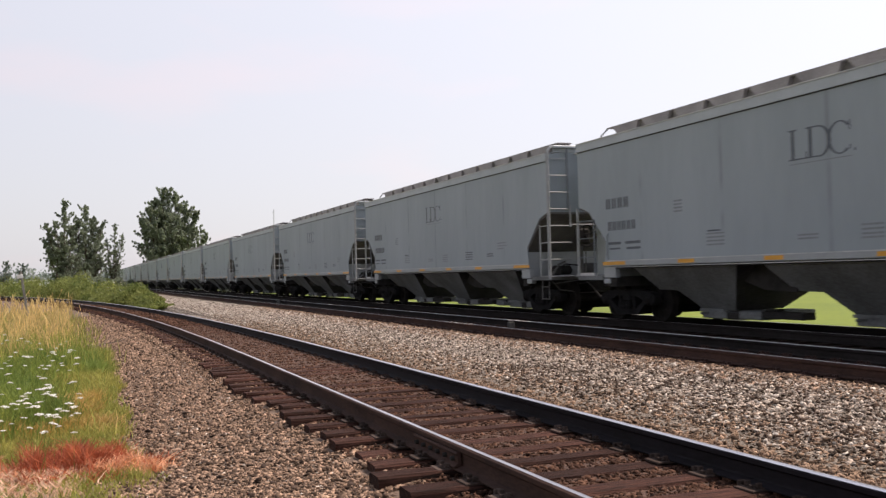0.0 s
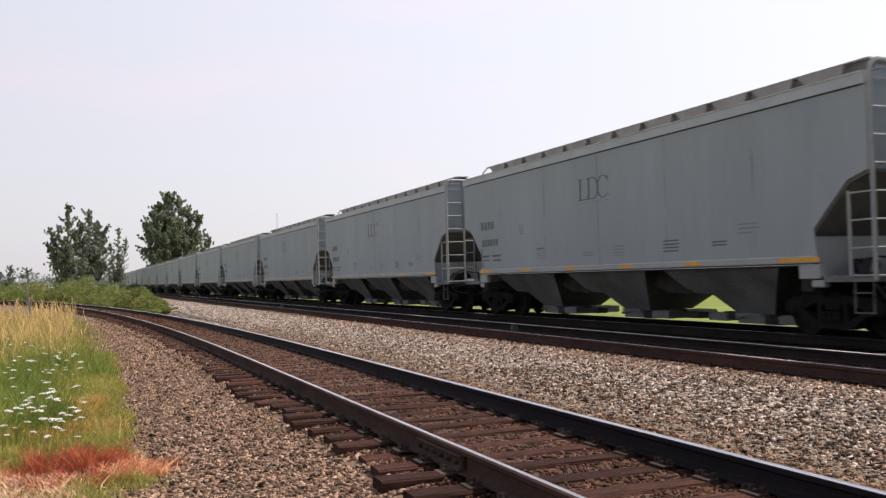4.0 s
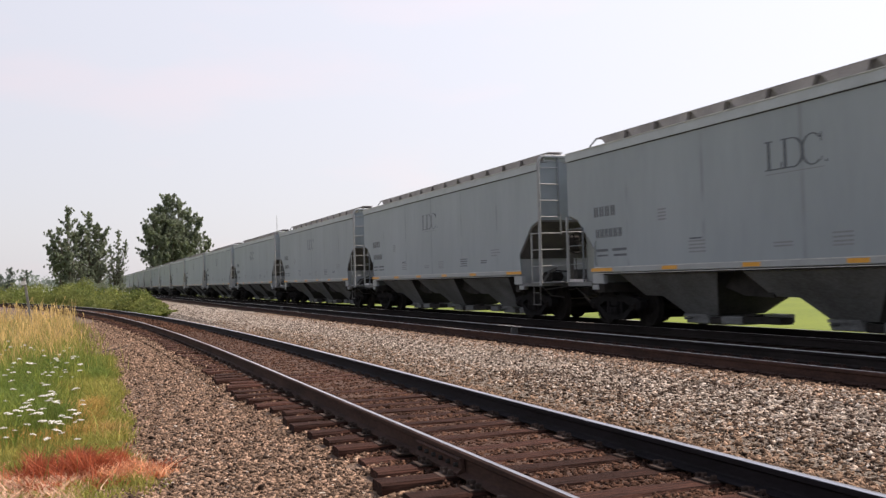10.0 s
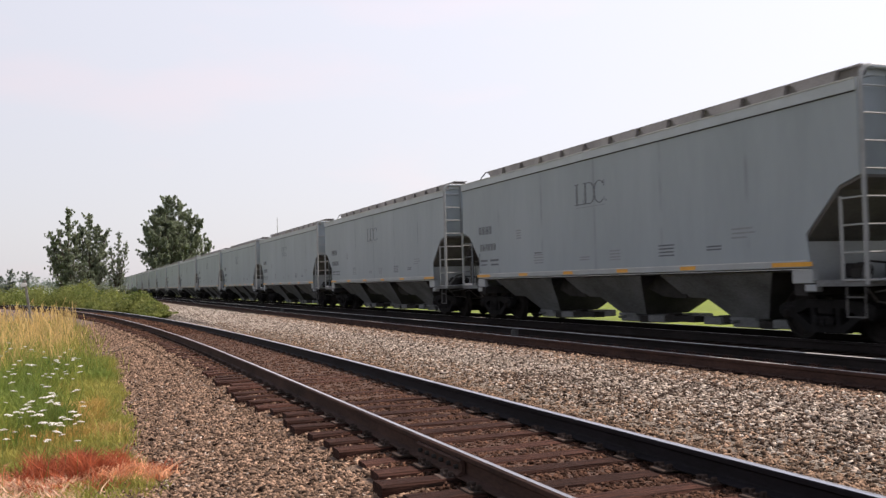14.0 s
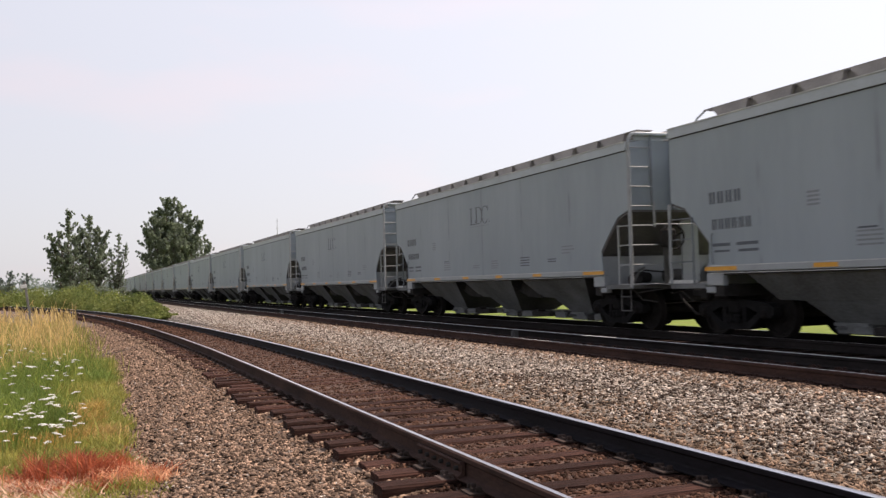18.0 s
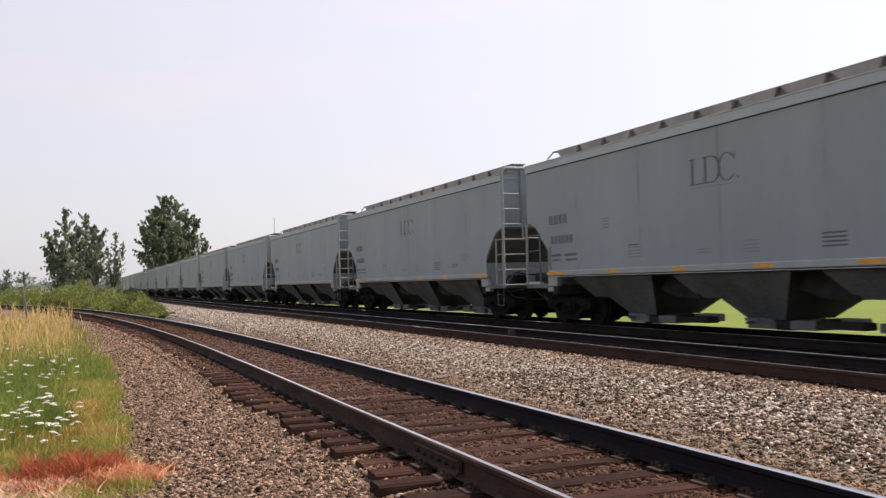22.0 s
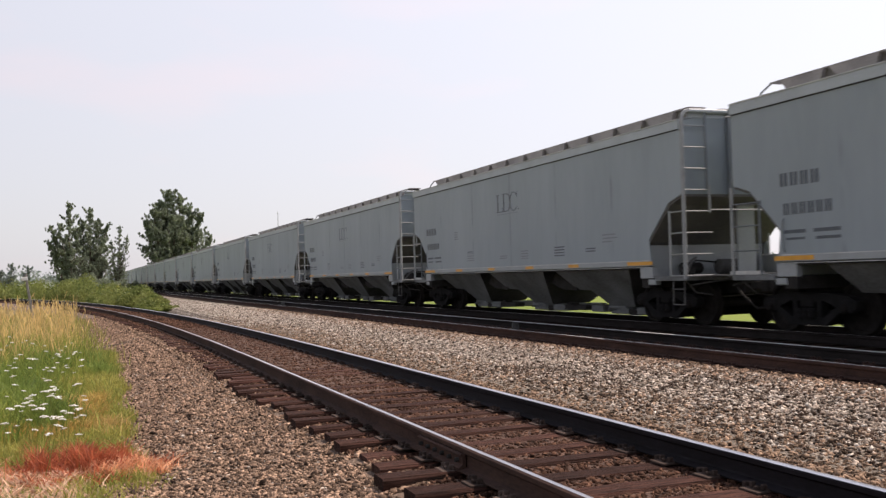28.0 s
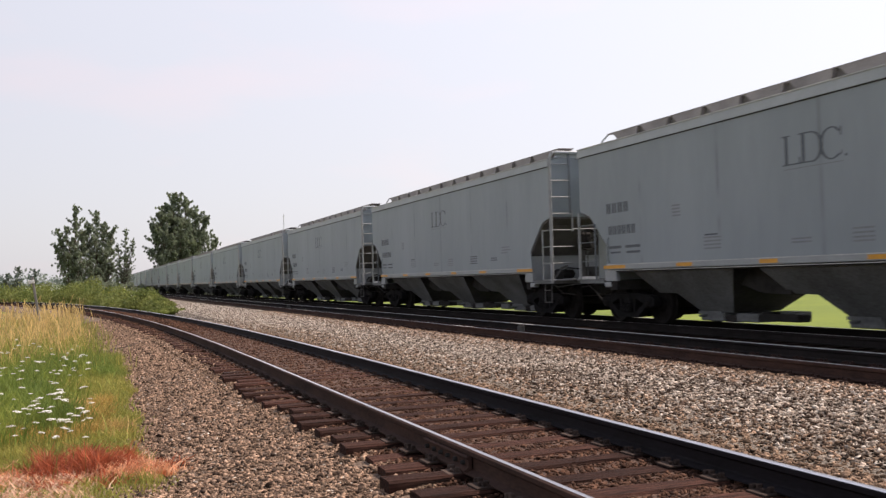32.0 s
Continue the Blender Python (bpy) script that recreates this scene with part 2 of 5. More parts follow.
BED_GREY = material("grey_ballast_bed", (0.36, 0.30, 0.24), (0.05, 0.042, 0.034), scale=9, fine=30, rough=0.95, bump=1.0, mix=0.25, bump_dist=0.05)
FIELD = material("field_grass", (0.17, 0.22, 0.014), (0.10, 0.145, 0.010), scale=0.15, fine=6, rough=0.95, bump=0.5, mix=0.5)
SOIL = material("weedy_soil", (0.19, 0.155, 0.065), (0.075, 0.065, 0.03), scale=1.2, fine=20, rough=0.95, bump=0.8)
GRASS_GREEN = leafy("green_grass", (0.38, 0.41, 0.085), (0.17, 0.25, 0.05), scale=1.1)
GRASS_OLIVE = leafy("short_olive_grass", (0.45, 0.40, 0.11), (0.19, 0.25, 0.05), scale=1.3)
GRASS_STRAW = leafy("straw_yellow_grass", (0.82, 0.58, 0.26), (0.52, 0.40, 0.15), scale=1.5)
GRASS_DEEP = leafy("deep_green_grass", (0.26, 0.33, 0.075), (0.12, 0.19, 0.04), scale=1.2)
GRASS_OCHRE = leafy("ochre_grass", (0.60, 0.39, 0.12), (0.36, 0.27, 0.07), scale=1.4)
GRASS_TAN = leafy("dry_tan_grass", (0.74, 0.47, 0.19), (0.50, 0.36, 0.13))
WEED_RUST = leafy("dead_rust_weeds", (0.62, 0.19, 0.085), (0.27, 0.075, 0.045), scale=6)
WEED_PALE = leafy("dead_pale_weeds", (0.88, 0.56, 0.36), (0.66, 0.30, 0.15), scale=5)
WEED_PINK = leafy("bleached_dead_leaves", (0.88, 0.66, 0.50), (0.66, 0.42, 0.28), scale=4)
PETAL = material("white_petals", (0.80, 0.79, 0.74), (0.66, 0.66, 0.58), scale=20, fine=90, rough=0.8, bump=0.2)
STEM = leafy("flower_stem", (0.30, 0.35, 0.09), (0.20, 0.25, 0.06))
BRAMBLE = leafy("bramble_leaves", (0.31, 0.33, 0.10), (0.07, 0.115, 0.03), scale=0.45)
# distance haze is mixed into both leaf colours below, most in the far one
TREE_LEAF = leafy("poplar_leaves", (0.31, 0.36, 0.25), (0.165, 0.195, 0.14), scale=0.3)
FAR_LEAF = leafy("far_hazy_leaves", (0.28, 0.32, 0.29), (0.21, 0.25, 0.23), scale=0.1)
BARK = material("grey_bark", (0.16, 0.13, 0.10), (0.07, 0.055, 0.045), scale=3, fine=25, rough=0.95, bump=0.8, stretch=(3, 3, 0.4))
POST = material("weathered_post", (0.27, 0.26, 0.24), (0.16, 0.15, 0.14), scale=5, fine=40, rough=0.85, bump=0.3)
WHITE = material("white_metal_siding", (0.75, 0.75, 0.74), (0.65, 0.65, 0.65), scale=2, fine=20, rough=0.6, bump=0.1)


# ---- mesh helpers ----
def box(bm, x0, x1, y0, y1, z0, z1):
    v = [bm.verts.new((x, y, z)) for x in (x0, x1) for y in (y0, y1) for z in (z0, z1)]
    for f in ((0, 1, 3, 2), (4, 6, 7, 5), (0, 4, 5, 1), (2, 3, 7, 6), (0, 2, 6, 4), (1, 5, 7, 3)):
        bm.faces.new([v[i] for i in f])
    return bm


def rounded(bm, x0, x1, y0, y1, z0, z1, r=0.01):
    made = bmesh.new()
    box(made, x0, x1, y0, y1, z0, z1)
    bmesh.ops.recalc_face_normals(made, faces=made.faces)
    bmesh.ops.bevel(made, geom=made.edges[:], offset=r, segments=1, affect="EDGES")
    me = bpy.data.meshes.new("tmp")
    made.to_mesh(me)
    made.free()
    bm.from_mesh(me)
    bpy.data.meshes.remove(me)
    return bm


def prism(bm, outline, axis, a, b):
    """The outline, drawn in the two other axes, drawn out along axis from a to b."""
    def at(p, c):
        q = list(p)
        q.insert(axis, c)
        return q
    lo, hi = [bm.verts.new(at(p, a)) for p in outline], [bm.verts.new(at(p, b)) for p in outline]
    k = len(outline)
    bm.faces.new(lo)
    bm.faces.new(hi[::-1])
    for i in range(k):
        bm.faces.new((lo[i], hi[i], hi[(i + 1) % k], lo[(i + 1) % k]))
    return bm


def tube(bm, points, r, seg=6):
    """A round bar along the points."""
    rings, pts = [], [Vector(p) for p in points]
    for i, p in enumerate(pts):
        d = (pts[min(i + 1, len(pts) - 1)] - pts[max(i - 1, 0)]).normalized()
        u = d.orthogonal().normalized() if i == 0 else (u - d * u.dot(d)).normalized()
        w = d.cross(u)
        rings.append([bm.verts.new(p + (u * math.cos(k) + w * math.sin(k)) * (r if not isinstance(r, (list, tuple)) else r[i]))
                      for k in (2 * math.pi * j / seg for j in range(seg))])
    for a, b in zip(rings[:-1], rings[1:]):
        for j in range(seg):
            bm.faces.new((a[j], a[(j + 1) % seg], b[(j + 1) % seg], b[j]))
    bm.faces.new(rings[0][::-1])
    bm.faces.new(rings[-1])
    return bm


def lathe(bm, profile, axis, centre, seg=24):
    """A body of revolution; profile: (distance along the axis, radius)."""
    rings = []
    for a, r in profile:
        ring = []
        for j in range(seg):
            k = 2 * math.pi * j / seg
            q = [r * math.cos(k), r * math.sin(k)]
            q.insert(axis, a)
            ring.append(bm.verts.new([q[i] + centre[i] for i in range(3)]))
        rings.append(ring)
    for a, b in zip(rings[:-1], rings[1:]):
        for j in range(seg):
            bm.faces.new((a[j], a[(j + 1) % seg], b[(j + 1) % seg], b[j]))
    bm.faces.new(rings[0][::-1])
    bm.faces.new(rings[-1])
    return bm


def mesh_of(name, bm, mat, smooth=False):
    bmesh.ops.recalc_face_normals(bm, faces=bm.faces)
    me = bpy.data.meshes.new(name)
    bm.to_mesh(me)
    bm.free()
    me.materials.append(mat)
    if smooth:
        me.shade_smooth()
        me.set_sharp_from_angle(angle=radians(40))
    return me


def part(name, bm, mat, parent, label="", smooth=False):
    ob = new(name, mesh_of(name, bm, mat, smooth) if isinstance(bm, bmesh.types.BMesh) else bm)
    ob.parent = parent
    return tagged(ob, label=label)


def thing(name, bm, mat, label, category, kind="", group="", smooth=False):
    return tagged(new(name, mesh_of(name, bm, mat, smooth)), label, category, group, kind)


def empty(name, label, category, group="", kind=""):
    return tagged(new(name), label, category, group, kind)


def raw_mesh(name, verts, faces, mat):
    """A mesh from arrays: verts (n, 3), faces (m, k)."""
    verts, faces = np.asarray(verts, np.float32), np.asarray(faces, np.int32)
    me = bpy.data.meshes.new(name)
    me.vertices.add(len(verts))
    me.vertices.foreach_set("co", verts.ravel())
    m, k = faces.shape
    me.loops.add(m * k)
    me.loops.foreach_set("vertex_index", faces.ravel())
    me.polygons.add(m)
    me.polygons.foreach_set("loop_start", np.arange(m, dtype=np.int32) * k)
    me.update(calc_edges=True)
    me.materials.append(mat)
    return me


rng = np.random.default_rng(7)


# ---- ground and tracks ----
SPUR_X, CURVE_Y, CURVE_R = 3.328, 15.0, 400.0     # near track: straight, then bending away to the left
MAIN_X, TRAIN_X = 9.33, 12.868                    # centre lines of the two main tracks
HALF_GAUGE = 0.7525
TIE_TOP = -0.185
SPUR_DROP = -0.035                                # the near track lies a little lower


def spur(s):
    """Centre of the near track s metres along it (0 beside the eye): x, y and its heading to the left."""
    if s <= CURVE_Y:
        return SPUR_X, s, 0.0
    a = (s - CURVE_Y) / CURVE_R
    return SPUR_X - CURVE_R * (1 - math.cos(a)), CURVE_Y + CURVE_R * math.sin(a), a


def spur_x(y):
    """Centre of the near track at the distance y, for arrays."""
    d = np.clip(np.asarray(y, float) - CURVE_Y, 0, 300)
    return SPUR_X - (CURVE_R - np.sqrt(CURVE_R ** 2 - d ** 2))


def strip(line, profile):
    """A sheet with the cross-section profile (offset to the right, z) along line (x, y, heading)."""
    bm = bmesh.new()
    rows = [[bm.verts.new((x + o * math.cos(a), y + o * math.sin(a), z)) for o, z in profile] for x, y, a in line]
    for r, q in zip(rows[:-1], rows[1:]):
        for i in range(len(profile) - 1):
            bm.faces.new((r[i], r[i + 1], q[i + 1], q[i]))
    return bm


def bed(name, line, profile, mat, label):
    """A ballast bed: a closed body under its surface."""
    low = [(o, -0.75) for o, z in profile[::-1]]
    return thing(name, strip(line, profile + low + profile[:1]), mat, label, "ballast", "structure")


straight = [(0, y, 0.0) for y in (-60, -20, 0, 10, 20, 40, 70, 110, 160, 250, 400, 700, 1100)]
bend = [spur(s) for s in [-60, -20, 0, 5, 10, 15] + list(range(20, 280, 5))]

bm = bmesh.new()
xs, ys = (-3000, -600, -150, -40, -10, 0, 10, 20, 40, 150, 600, 3000), (-400, -60, 0, 10, 20, 40, 80, 160, 320, 700, 1500, 4000)
grid = [[bm.verts.new((x, y, -0.62)) for x in xs] for y in ys]
for a, b in zip(grid[:-1], grid[1:]):
    for i in range(len(xs) - 1):
        bm.faces.new((a[i], a[i + 1], b[i + 1], b[i]))
thing("ground", bm, FIELD, "flat field of bright yellow-green grass", "ground", "structure")
bed("ground_verge", [(0, y, 0) for y in (-30, 0, 6, 12, 20, 30, 45, 60, 75)], [(-14, -0.66), (-10, -0.55), (-3, -0.48), (0.4, -0.44), (0.9, -0.5), (1.2, -0.64)], SOIL,
    "weedy brown soil beside the gravel of the near track")
bed("ballast_main", straight, [(4.6, -0.66), (5.0, -0.28), (5.6, -0.225), (7.6, -0.215), (7.95, -0.197), (8.40, -0.197), (8.5, -0.5)],
    BED_GREY, "pale grey crushed stone between the near track and the main tracks")
# this bed starts about where the train's shadow does, and is coloured for it
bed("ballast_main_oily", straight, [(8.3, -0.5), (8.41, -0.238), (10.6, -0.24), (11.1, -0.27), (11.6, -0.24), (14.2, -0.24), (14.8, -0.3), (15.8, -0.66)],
    BED_SHADED, "crushed stone under the main tracks, darkened for the train's shade")
bed("ballast_spur_shoulder", bend, [(-3.3, -0.66), (-2.95, -0.49), (-2.3, -0.415), (-1.5, -0.325), (-1.2, -0.288), (-0.9, -0.265), (1.2, -0.275), (1.5, -0.265), (2.0, -0.29), (2.4, -0.66)],
    BED_BROWN, "brown crushed stone shoulder of the near track")
crib = bmesh.new()                                # the stones lie higher between the ties farther on
rows = []
for s, (x, y, a) in zip([-60, -20, 0, 5, 10, 15] + list(range(20, 280, 5)), bend):
    up = 0.012 + 0.030 * min(max((s - 8) / 8, 0), 1)
    rows.append([crib.verts.new((x + o * math.cos(a), y + o * math.sin(a), z + SPUR_DROP)) for o, z in
                 ((-1.2, -0.36), (-0.88, -0.262), (-0.6, -0.226 + up), (0.6, -0.222 + up), (1.2, -0.222 + up), (1.35, -0.32), (0, -0.5))])
for r, q in zip(rows[:-1], rows[1:]):
    for i in range(7):
        crib.faces.new((r[i], r[(i + 1) % 7], q[(i + 1) % 7], q[i]))
thing("ballast_spur_crib", crib, BED_RUST, "rusty brown crushed stone between the ties of the near track", "ballast", "structure")


def rail_profile():
    """Half-inches of a tee rail, head, web and foot, as (offset, z) with the top at z = 0."""
    half = [(0.0, -0.172), (0.07, -0.172), (0.07, -0.163), (0.012, -0.145), (0.009, -0.13), (0.009, -0.06), (0.035, -0.042), (0.0365, -0.018), (0.0355, -0.0112), (0.030, -0.0070), (0.0215, -0.0031), (0.011, -0.0013)]
    return half + [(-o, z) for o, z in half[:0:-1]]


def rail(parent, line, offset):
    """One rail along the line: a rusty body, and its polished running surface 2 mm proud."""
    pf = rail_profile()
    bm = bmesh.new()
    rows = [[bm.verts.new((x + (offset + o) * math.cos(a), y + (offset + o) * math.sin(a), z)) for o, z in pf] for x, y, a in line]
    k = len(pf)
    for r, q in zip(rows[:-1], rows[1:]):
        for i in range(k):
            bm.faces.new((r[i], r[(i + 1) % k], q[(i + 1) % k], q[i]))
    worn = offset > 0                                             # the far rail: worn, and its side coloured dark for shade
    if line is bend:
        skin, say = (RAIL_DARK, "steel rail, its shaded side coloured blue-black") if worn else (RAIL_SIDE, "rusty brown steel rail")
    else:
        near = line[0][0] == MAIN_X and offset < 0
        skin, say = (RAIL_SIDE, "rusty brown steel rail") if near else (RAIL_BLACK, "steel rail coloured black for the train's shade")
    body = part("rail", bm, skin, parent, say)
    w = 0.018 if offset < 0 else 0.031 if line is bend else 0.029                          # crowned head, worn bright to the gauge corner where it shows
    top = strip(line, [(offset - 0.002 + w * k, 0.0005 - 0.0105 * abs(w * k / 0.0355) ** 3) for k in (-1, -0.85, -0.6, -0.3, 0, 0.3, 0.6, 0.85, 1)])
    part("running_surface", top, RAIL_TOP if line is bend else RAIL_TOP_DULL, body, "bare polished steel head of the rail", smooth=True)
    return body


tracks = {}
for name, line, label in (("track_spur", bend, "single rusty track on dark wooden ties, straight and then bending away"),
                          ("track_main_near", [(MAIN_X, y, 0) for _, y, _ in straight], "empty main line track on wooden ties in the train's shade"),
                          ("track_main_far", [(TRAIN_X, y, 0) for _, y, _ in straight], "main line track under the passing train")):
    tracks[name] = empty(name, label, "railway track", kind="structure")
    tracks[name].location.z = SPUR_DROP if name == "track_spur" else 0
    for side in (-1, 1):
        rail(tracks[name], line, side * HALF_GAUGE)


def tie_mesh(seed):
    """One wooden tie, 2.6 m long, with worn uneven edges."""
    r = random.Random(seed)
    w, h = 0.115 + r.uniform(-0.008, 0.008), 0.17
    bm = bmesh.new()
    rows = []
    for i in range(7):
        x = -1.3 + 2.6 * i / 6 + (r.uniform(-0.05, 0.03) if i in (0, 6) else 0)
        j = lambda: r.uniform(-0.008, 0.008)
        rows.append([bm.verts.new(p) for p in ((x, -w + j(), -h), (x, w + j(), -h), (x, w + j(), -0.018), (x, w - 0.016 + j(), j() * 0.5),
                                                (x, -w + 0.016 + j(), j() * 0.5), (x, -w + j(), -0.018))])
    for a, b in zip(rows[:-1], rows[1:]):
        for i in range(6):
            bm.faces.new((a[i], a[(i + 1) % 6], b[(i + 1) % 6], b[i]))
    bm.faces.new(rows[0])
    bm.faces.new(rows[-1][::-1])
    return bm


tie_kinds = [mesh_of("tie", tie_mesh(i), TIE) for i in range(7)]
tie_dark_kinds = [mesh_of("tie", tie_mesh(i + 20), TIE_DARK) for i in range(5)]
r = random.Random(4)
s = -6.0
plates_at = []
tie_at = []
while s < 114:
    x, y, a = spur(s)
    ob = part("tie", r.choice(tie_kinds), None, tracks["track_spur"])
    off = r.uniform(-0.11, 0.09)
    ob.matrix_basis = pose(x + off, y, TIE_TOP + r.uniform(-0.018, 0.004), r.uniform(-1.2, 1.2), r.uniform(-0.5, 0.5), math.degrees(a) + r.uniform(-1.6, 1.6))
    tie_at.append(s)
    if s < 46:
        plates_at.append((x, y, a))
    s += 0.505 + r.uniform(-0.035, 0.035)
y = 2.0
while y < 82:
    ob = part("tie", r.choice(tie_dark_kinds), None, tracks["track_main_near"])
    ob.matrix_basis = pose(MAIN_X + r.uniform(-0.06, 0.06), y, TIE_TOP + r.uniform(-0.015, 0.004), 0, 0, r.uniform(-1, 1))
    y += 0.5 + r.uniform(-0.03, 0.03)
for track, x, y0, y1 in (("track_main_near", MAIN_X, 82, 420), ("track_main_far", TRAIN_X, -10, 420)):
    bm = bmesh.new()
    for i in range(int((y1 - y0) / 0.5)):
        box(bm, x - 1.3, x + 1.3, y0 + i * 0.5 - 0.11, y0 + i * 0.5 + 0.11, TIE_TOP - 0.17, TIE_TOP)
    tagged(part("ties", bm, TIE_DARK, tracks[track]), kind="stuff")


def tie_plate(mat):
    """A steel plate with two shoulders, four spike heads and a rail anchor on each side."""
    bm = bmesh.new()
    rounded(bm, -0.17, 0.17, -0.09, 0.09, -0.004, 0.012, 0.003)
    for sx in (-1, 1):
        box(bm, sx * 0.078 - 0.006, sx * 0.078 + 0.006, -0.085, 0.085, 0.012, 0.024)
        for sy in (-0.05, 0.055):
            rounded(bm, sx * 0.088 - 0.02, sx * 0.088 + 0.02, sy - 0.014, sy + 0.014, 0.012, 0.048, 0.005)
        rounded(bm, sx * 0.078 - 0.026, sx * 0.078 + 0.026, 0.105, 0.14, -0.03, 0.036, 0.006)
        rounded(bm, sx * 0.12 - 0.012, sx * 0.12 + 0.012, -0.03, 0.0, 0.01, 0.035, 0.004)
    return mesh_of("tie_plate", bm, mat)


plate, plate_dark = tie_plate(PLATE), tie_plate(RAIL_SIDE)
for x, y, a in plates_at:
    for side in (-1, 1):
        ob = part("tie_plate", plate, None, tracks["track_spur"])
        o = side * HALF_GAUGE
        ob.matrix_basis = pose(x + o * math.cos(a), y + o * math.sin(a), TIE_TOP, 0, 0, math.degrees(a) + r.uniform(-2, 2))
for i in range(60):
    for side in (-1, 1):
        ob = part("tie_plate", plate_dark, None, tracks["track_main_near"])
        ob.matrix_basis = pose(MAIN_X + side * HALF_GAUGE, 4.0 + i * 0.5, TIE_TOP, 0, 0, 0)


def joint_bar(y):
    """Two bolted bars that splice the near rail of the near track."""
    x = SPUR_X - HALF_GAUGE
    bm = bmesh.new()
    outline = [(-0.074, -0.158), (-0.02, -0.146), (-0.02, -0.05), (-0.052, -0.044), (-0.062, -0.058), (-0.046, -0.075), (-0.046, -0.122), (-0.08, -0.15)]
    prism(bm, [(x + o, z) for o, z in outline], 1, y - 0.46, y + 0.46)
    bar = part("joint_bar", bm, RAIL_SIDE, tracks["track_spur"], "bolted rusty splice bar on the rail")
    for i in range(6):
        bm = bmesh.new()
        yy = y - 0.38 + i * 0.152
        lathe(bm, [(-0.075, 0.016), (-0.062, 0.018), (-0.052, 0.018), (-0.036, 0.022)], 0, (x, yy, -0.1), 6)
        part("bolt", bm, STEEL_DARK, bar)


joint_bar(6.78)


# ---- the train ----
CAR_LENGTH = 17.853
HALF = 1.558            # half width of a car's body
END = 8.12              # half length of the body


def side_plate(bm, x0, x1, outline):
    return prism(bm, outline, 0, x0, x1)


def hopper_car():
    """A covered hopper car; its origin lies on the rail tops at mid length, its leading end at -y, the seen side at -x."""
    car = empty("covered_hopper_car", "pale grey covered hopper car with amber stripes along its sill", "freight car", "cars of the train")
    H = HALF
    # sides with their ends cut away over the slope sheets
    side = [(-END, 2.69), (-END, 4.05), (END, 4.05), (END, 2.69), (7.66, 2.55), (6.90, 1.82), (6.97, 1.30), (-6.97, 1.30), (-6.90, 1.82), (-7.66, 2.55)]
    for sx in (-1, 1):
        bm = bmesh.new()
        side_plate(bm, sx * H, sx * (H - 0.03), side)
        part("side_sheet", bm, CAR_GREY, car, "pale blue-grey painted steel side")
        bm = bmesh.new()
        side_plate(bm, sx * (H + 0.035), sx * (H - 0.05), [(-END, 4.005), (-END, 4.20), (END, 4.20), (END, 4.005)])
        part("top_chord", bm, CHORD, car)
        bm = bmesh.new()
        box(bm, sx * (H - 0.002), sx * (H + 0.012), -END + 0.05, END - 0.05, 3.985, 4.004)
        part("chord_gap", bm, SEAM_GREY, car, "dark grimy joint under the roof edge")
        # thin pale strip paints the highlight along the roof edge
        bm = bmesh.new()
        box(bm, sx * (H + 0.036), sx * (H + 0.05), -END + 0.02, END - 0.02, 4.185, 4.207)
        part("chord_lip", bm, EDGE_WORN_LIT, car, "lip along the roof edge, coloured pale for the light it catches")
        bm = bmesh.new()
        prism(bm, [(sx * (H + 0.02), 1.37), (sx * (H + 0.02), 1.27), (sx * (H - 0.09), 1.245), (sx * (H - 0.09), 1.37)], 1, -6.95, 6.95)
        part("side_sill", bm, CAR_LIGHT, car)
        bm = bmesh.new()
        box(bm, sx * (H - 0.02), sx * (H - 0.10), -6.7, 6.7, 1.205, 1.245)
        part("sill_lip", bm, STEEL_DARK, car)
    bm = bmesh.new()
    box(bm, -H + 0.002, -H - 0.016, -6.9, 6.9, 1.371, 1.387)
    part("sill_edge", bm, EDGE_WORN_LIT, car, "pale worn edge of the sill")
    bm = bmesh.new()
    box(bm, -H - 0.021, -H + 0.04, -6.9, 6.9, 1.232, 1.2445)
    part("sill_foot", bm, EDGE_WORN_LIT, car, "pale worn lower edge of the sill")
    # roof with its centre hatches and running boards
    bm = bmesh.new()
    arc = [(-H - 0.03, 4.201), (-1.1, 4.30), (-0.55, 4.36), (0, 4.38), (0.55, 4.36), (1.1, 4.30), (H + 0.03, 4.201)]
    prism(bm, arc + [(o, z - 0.03) for o, z in arc[::-1]], 1, -END, END)
    part("roof", bm, CAR_LIGHT, car)
    for i in range(6):
        bm = bmesh.new()
        y = -6.5 + i * 2.6
        prism(bm, [(-0.44, 4.36), (-0.44, 4.47), (-0.26, 4.53), (0.26, 4.53), (0.44, 4.47), (0.44, 4.36)], 1, y - 1.22, y + 1.22)
        part("hatch_cover", bm, ROOF_TAN, car)
    for sx in (-1, 1):
        bm = bmesh.new()
        box(bm, sx * 0.50, sx * 0.93, -7.58, 7.78, 4.55, 4.572)
        box(bm, sx * 0.57, sx * 0.545, -7.56, 7.6, 4.33, 4.549)
        board = part("running_board", bm, ROOF_TAN, car, "dusty steel walkway along the roof")
        bm = bmesh.new()
        for i in range(12):                       # slanting side panels under the walkway, with open gaps between them
            y = -6.96 + i * 1.225
            prism(bm, [(y, 4.335), (y + 0.76, 4.335), (y + 1.02, 4.549), (y - 0.08, 4.549)], 0, sx * 0.925, sx * 0.83)
        tagged(part("walkway_side", bm, ROOF_TAN, board, "dusty tan side panels under the walkway"), kind="stuff")
        # backing coloured dark for the shade between the panels
        bm = bmesh.new()
        box(bm, sx * 0.825, sx * 0.80, -7.5, 7.5, 4.335, 4.545)
        part("hatch_side", bm, ROOF_DARK, board, "side of the hatches, darkened for the shade in the gaps")
        bm = bmesh.new()
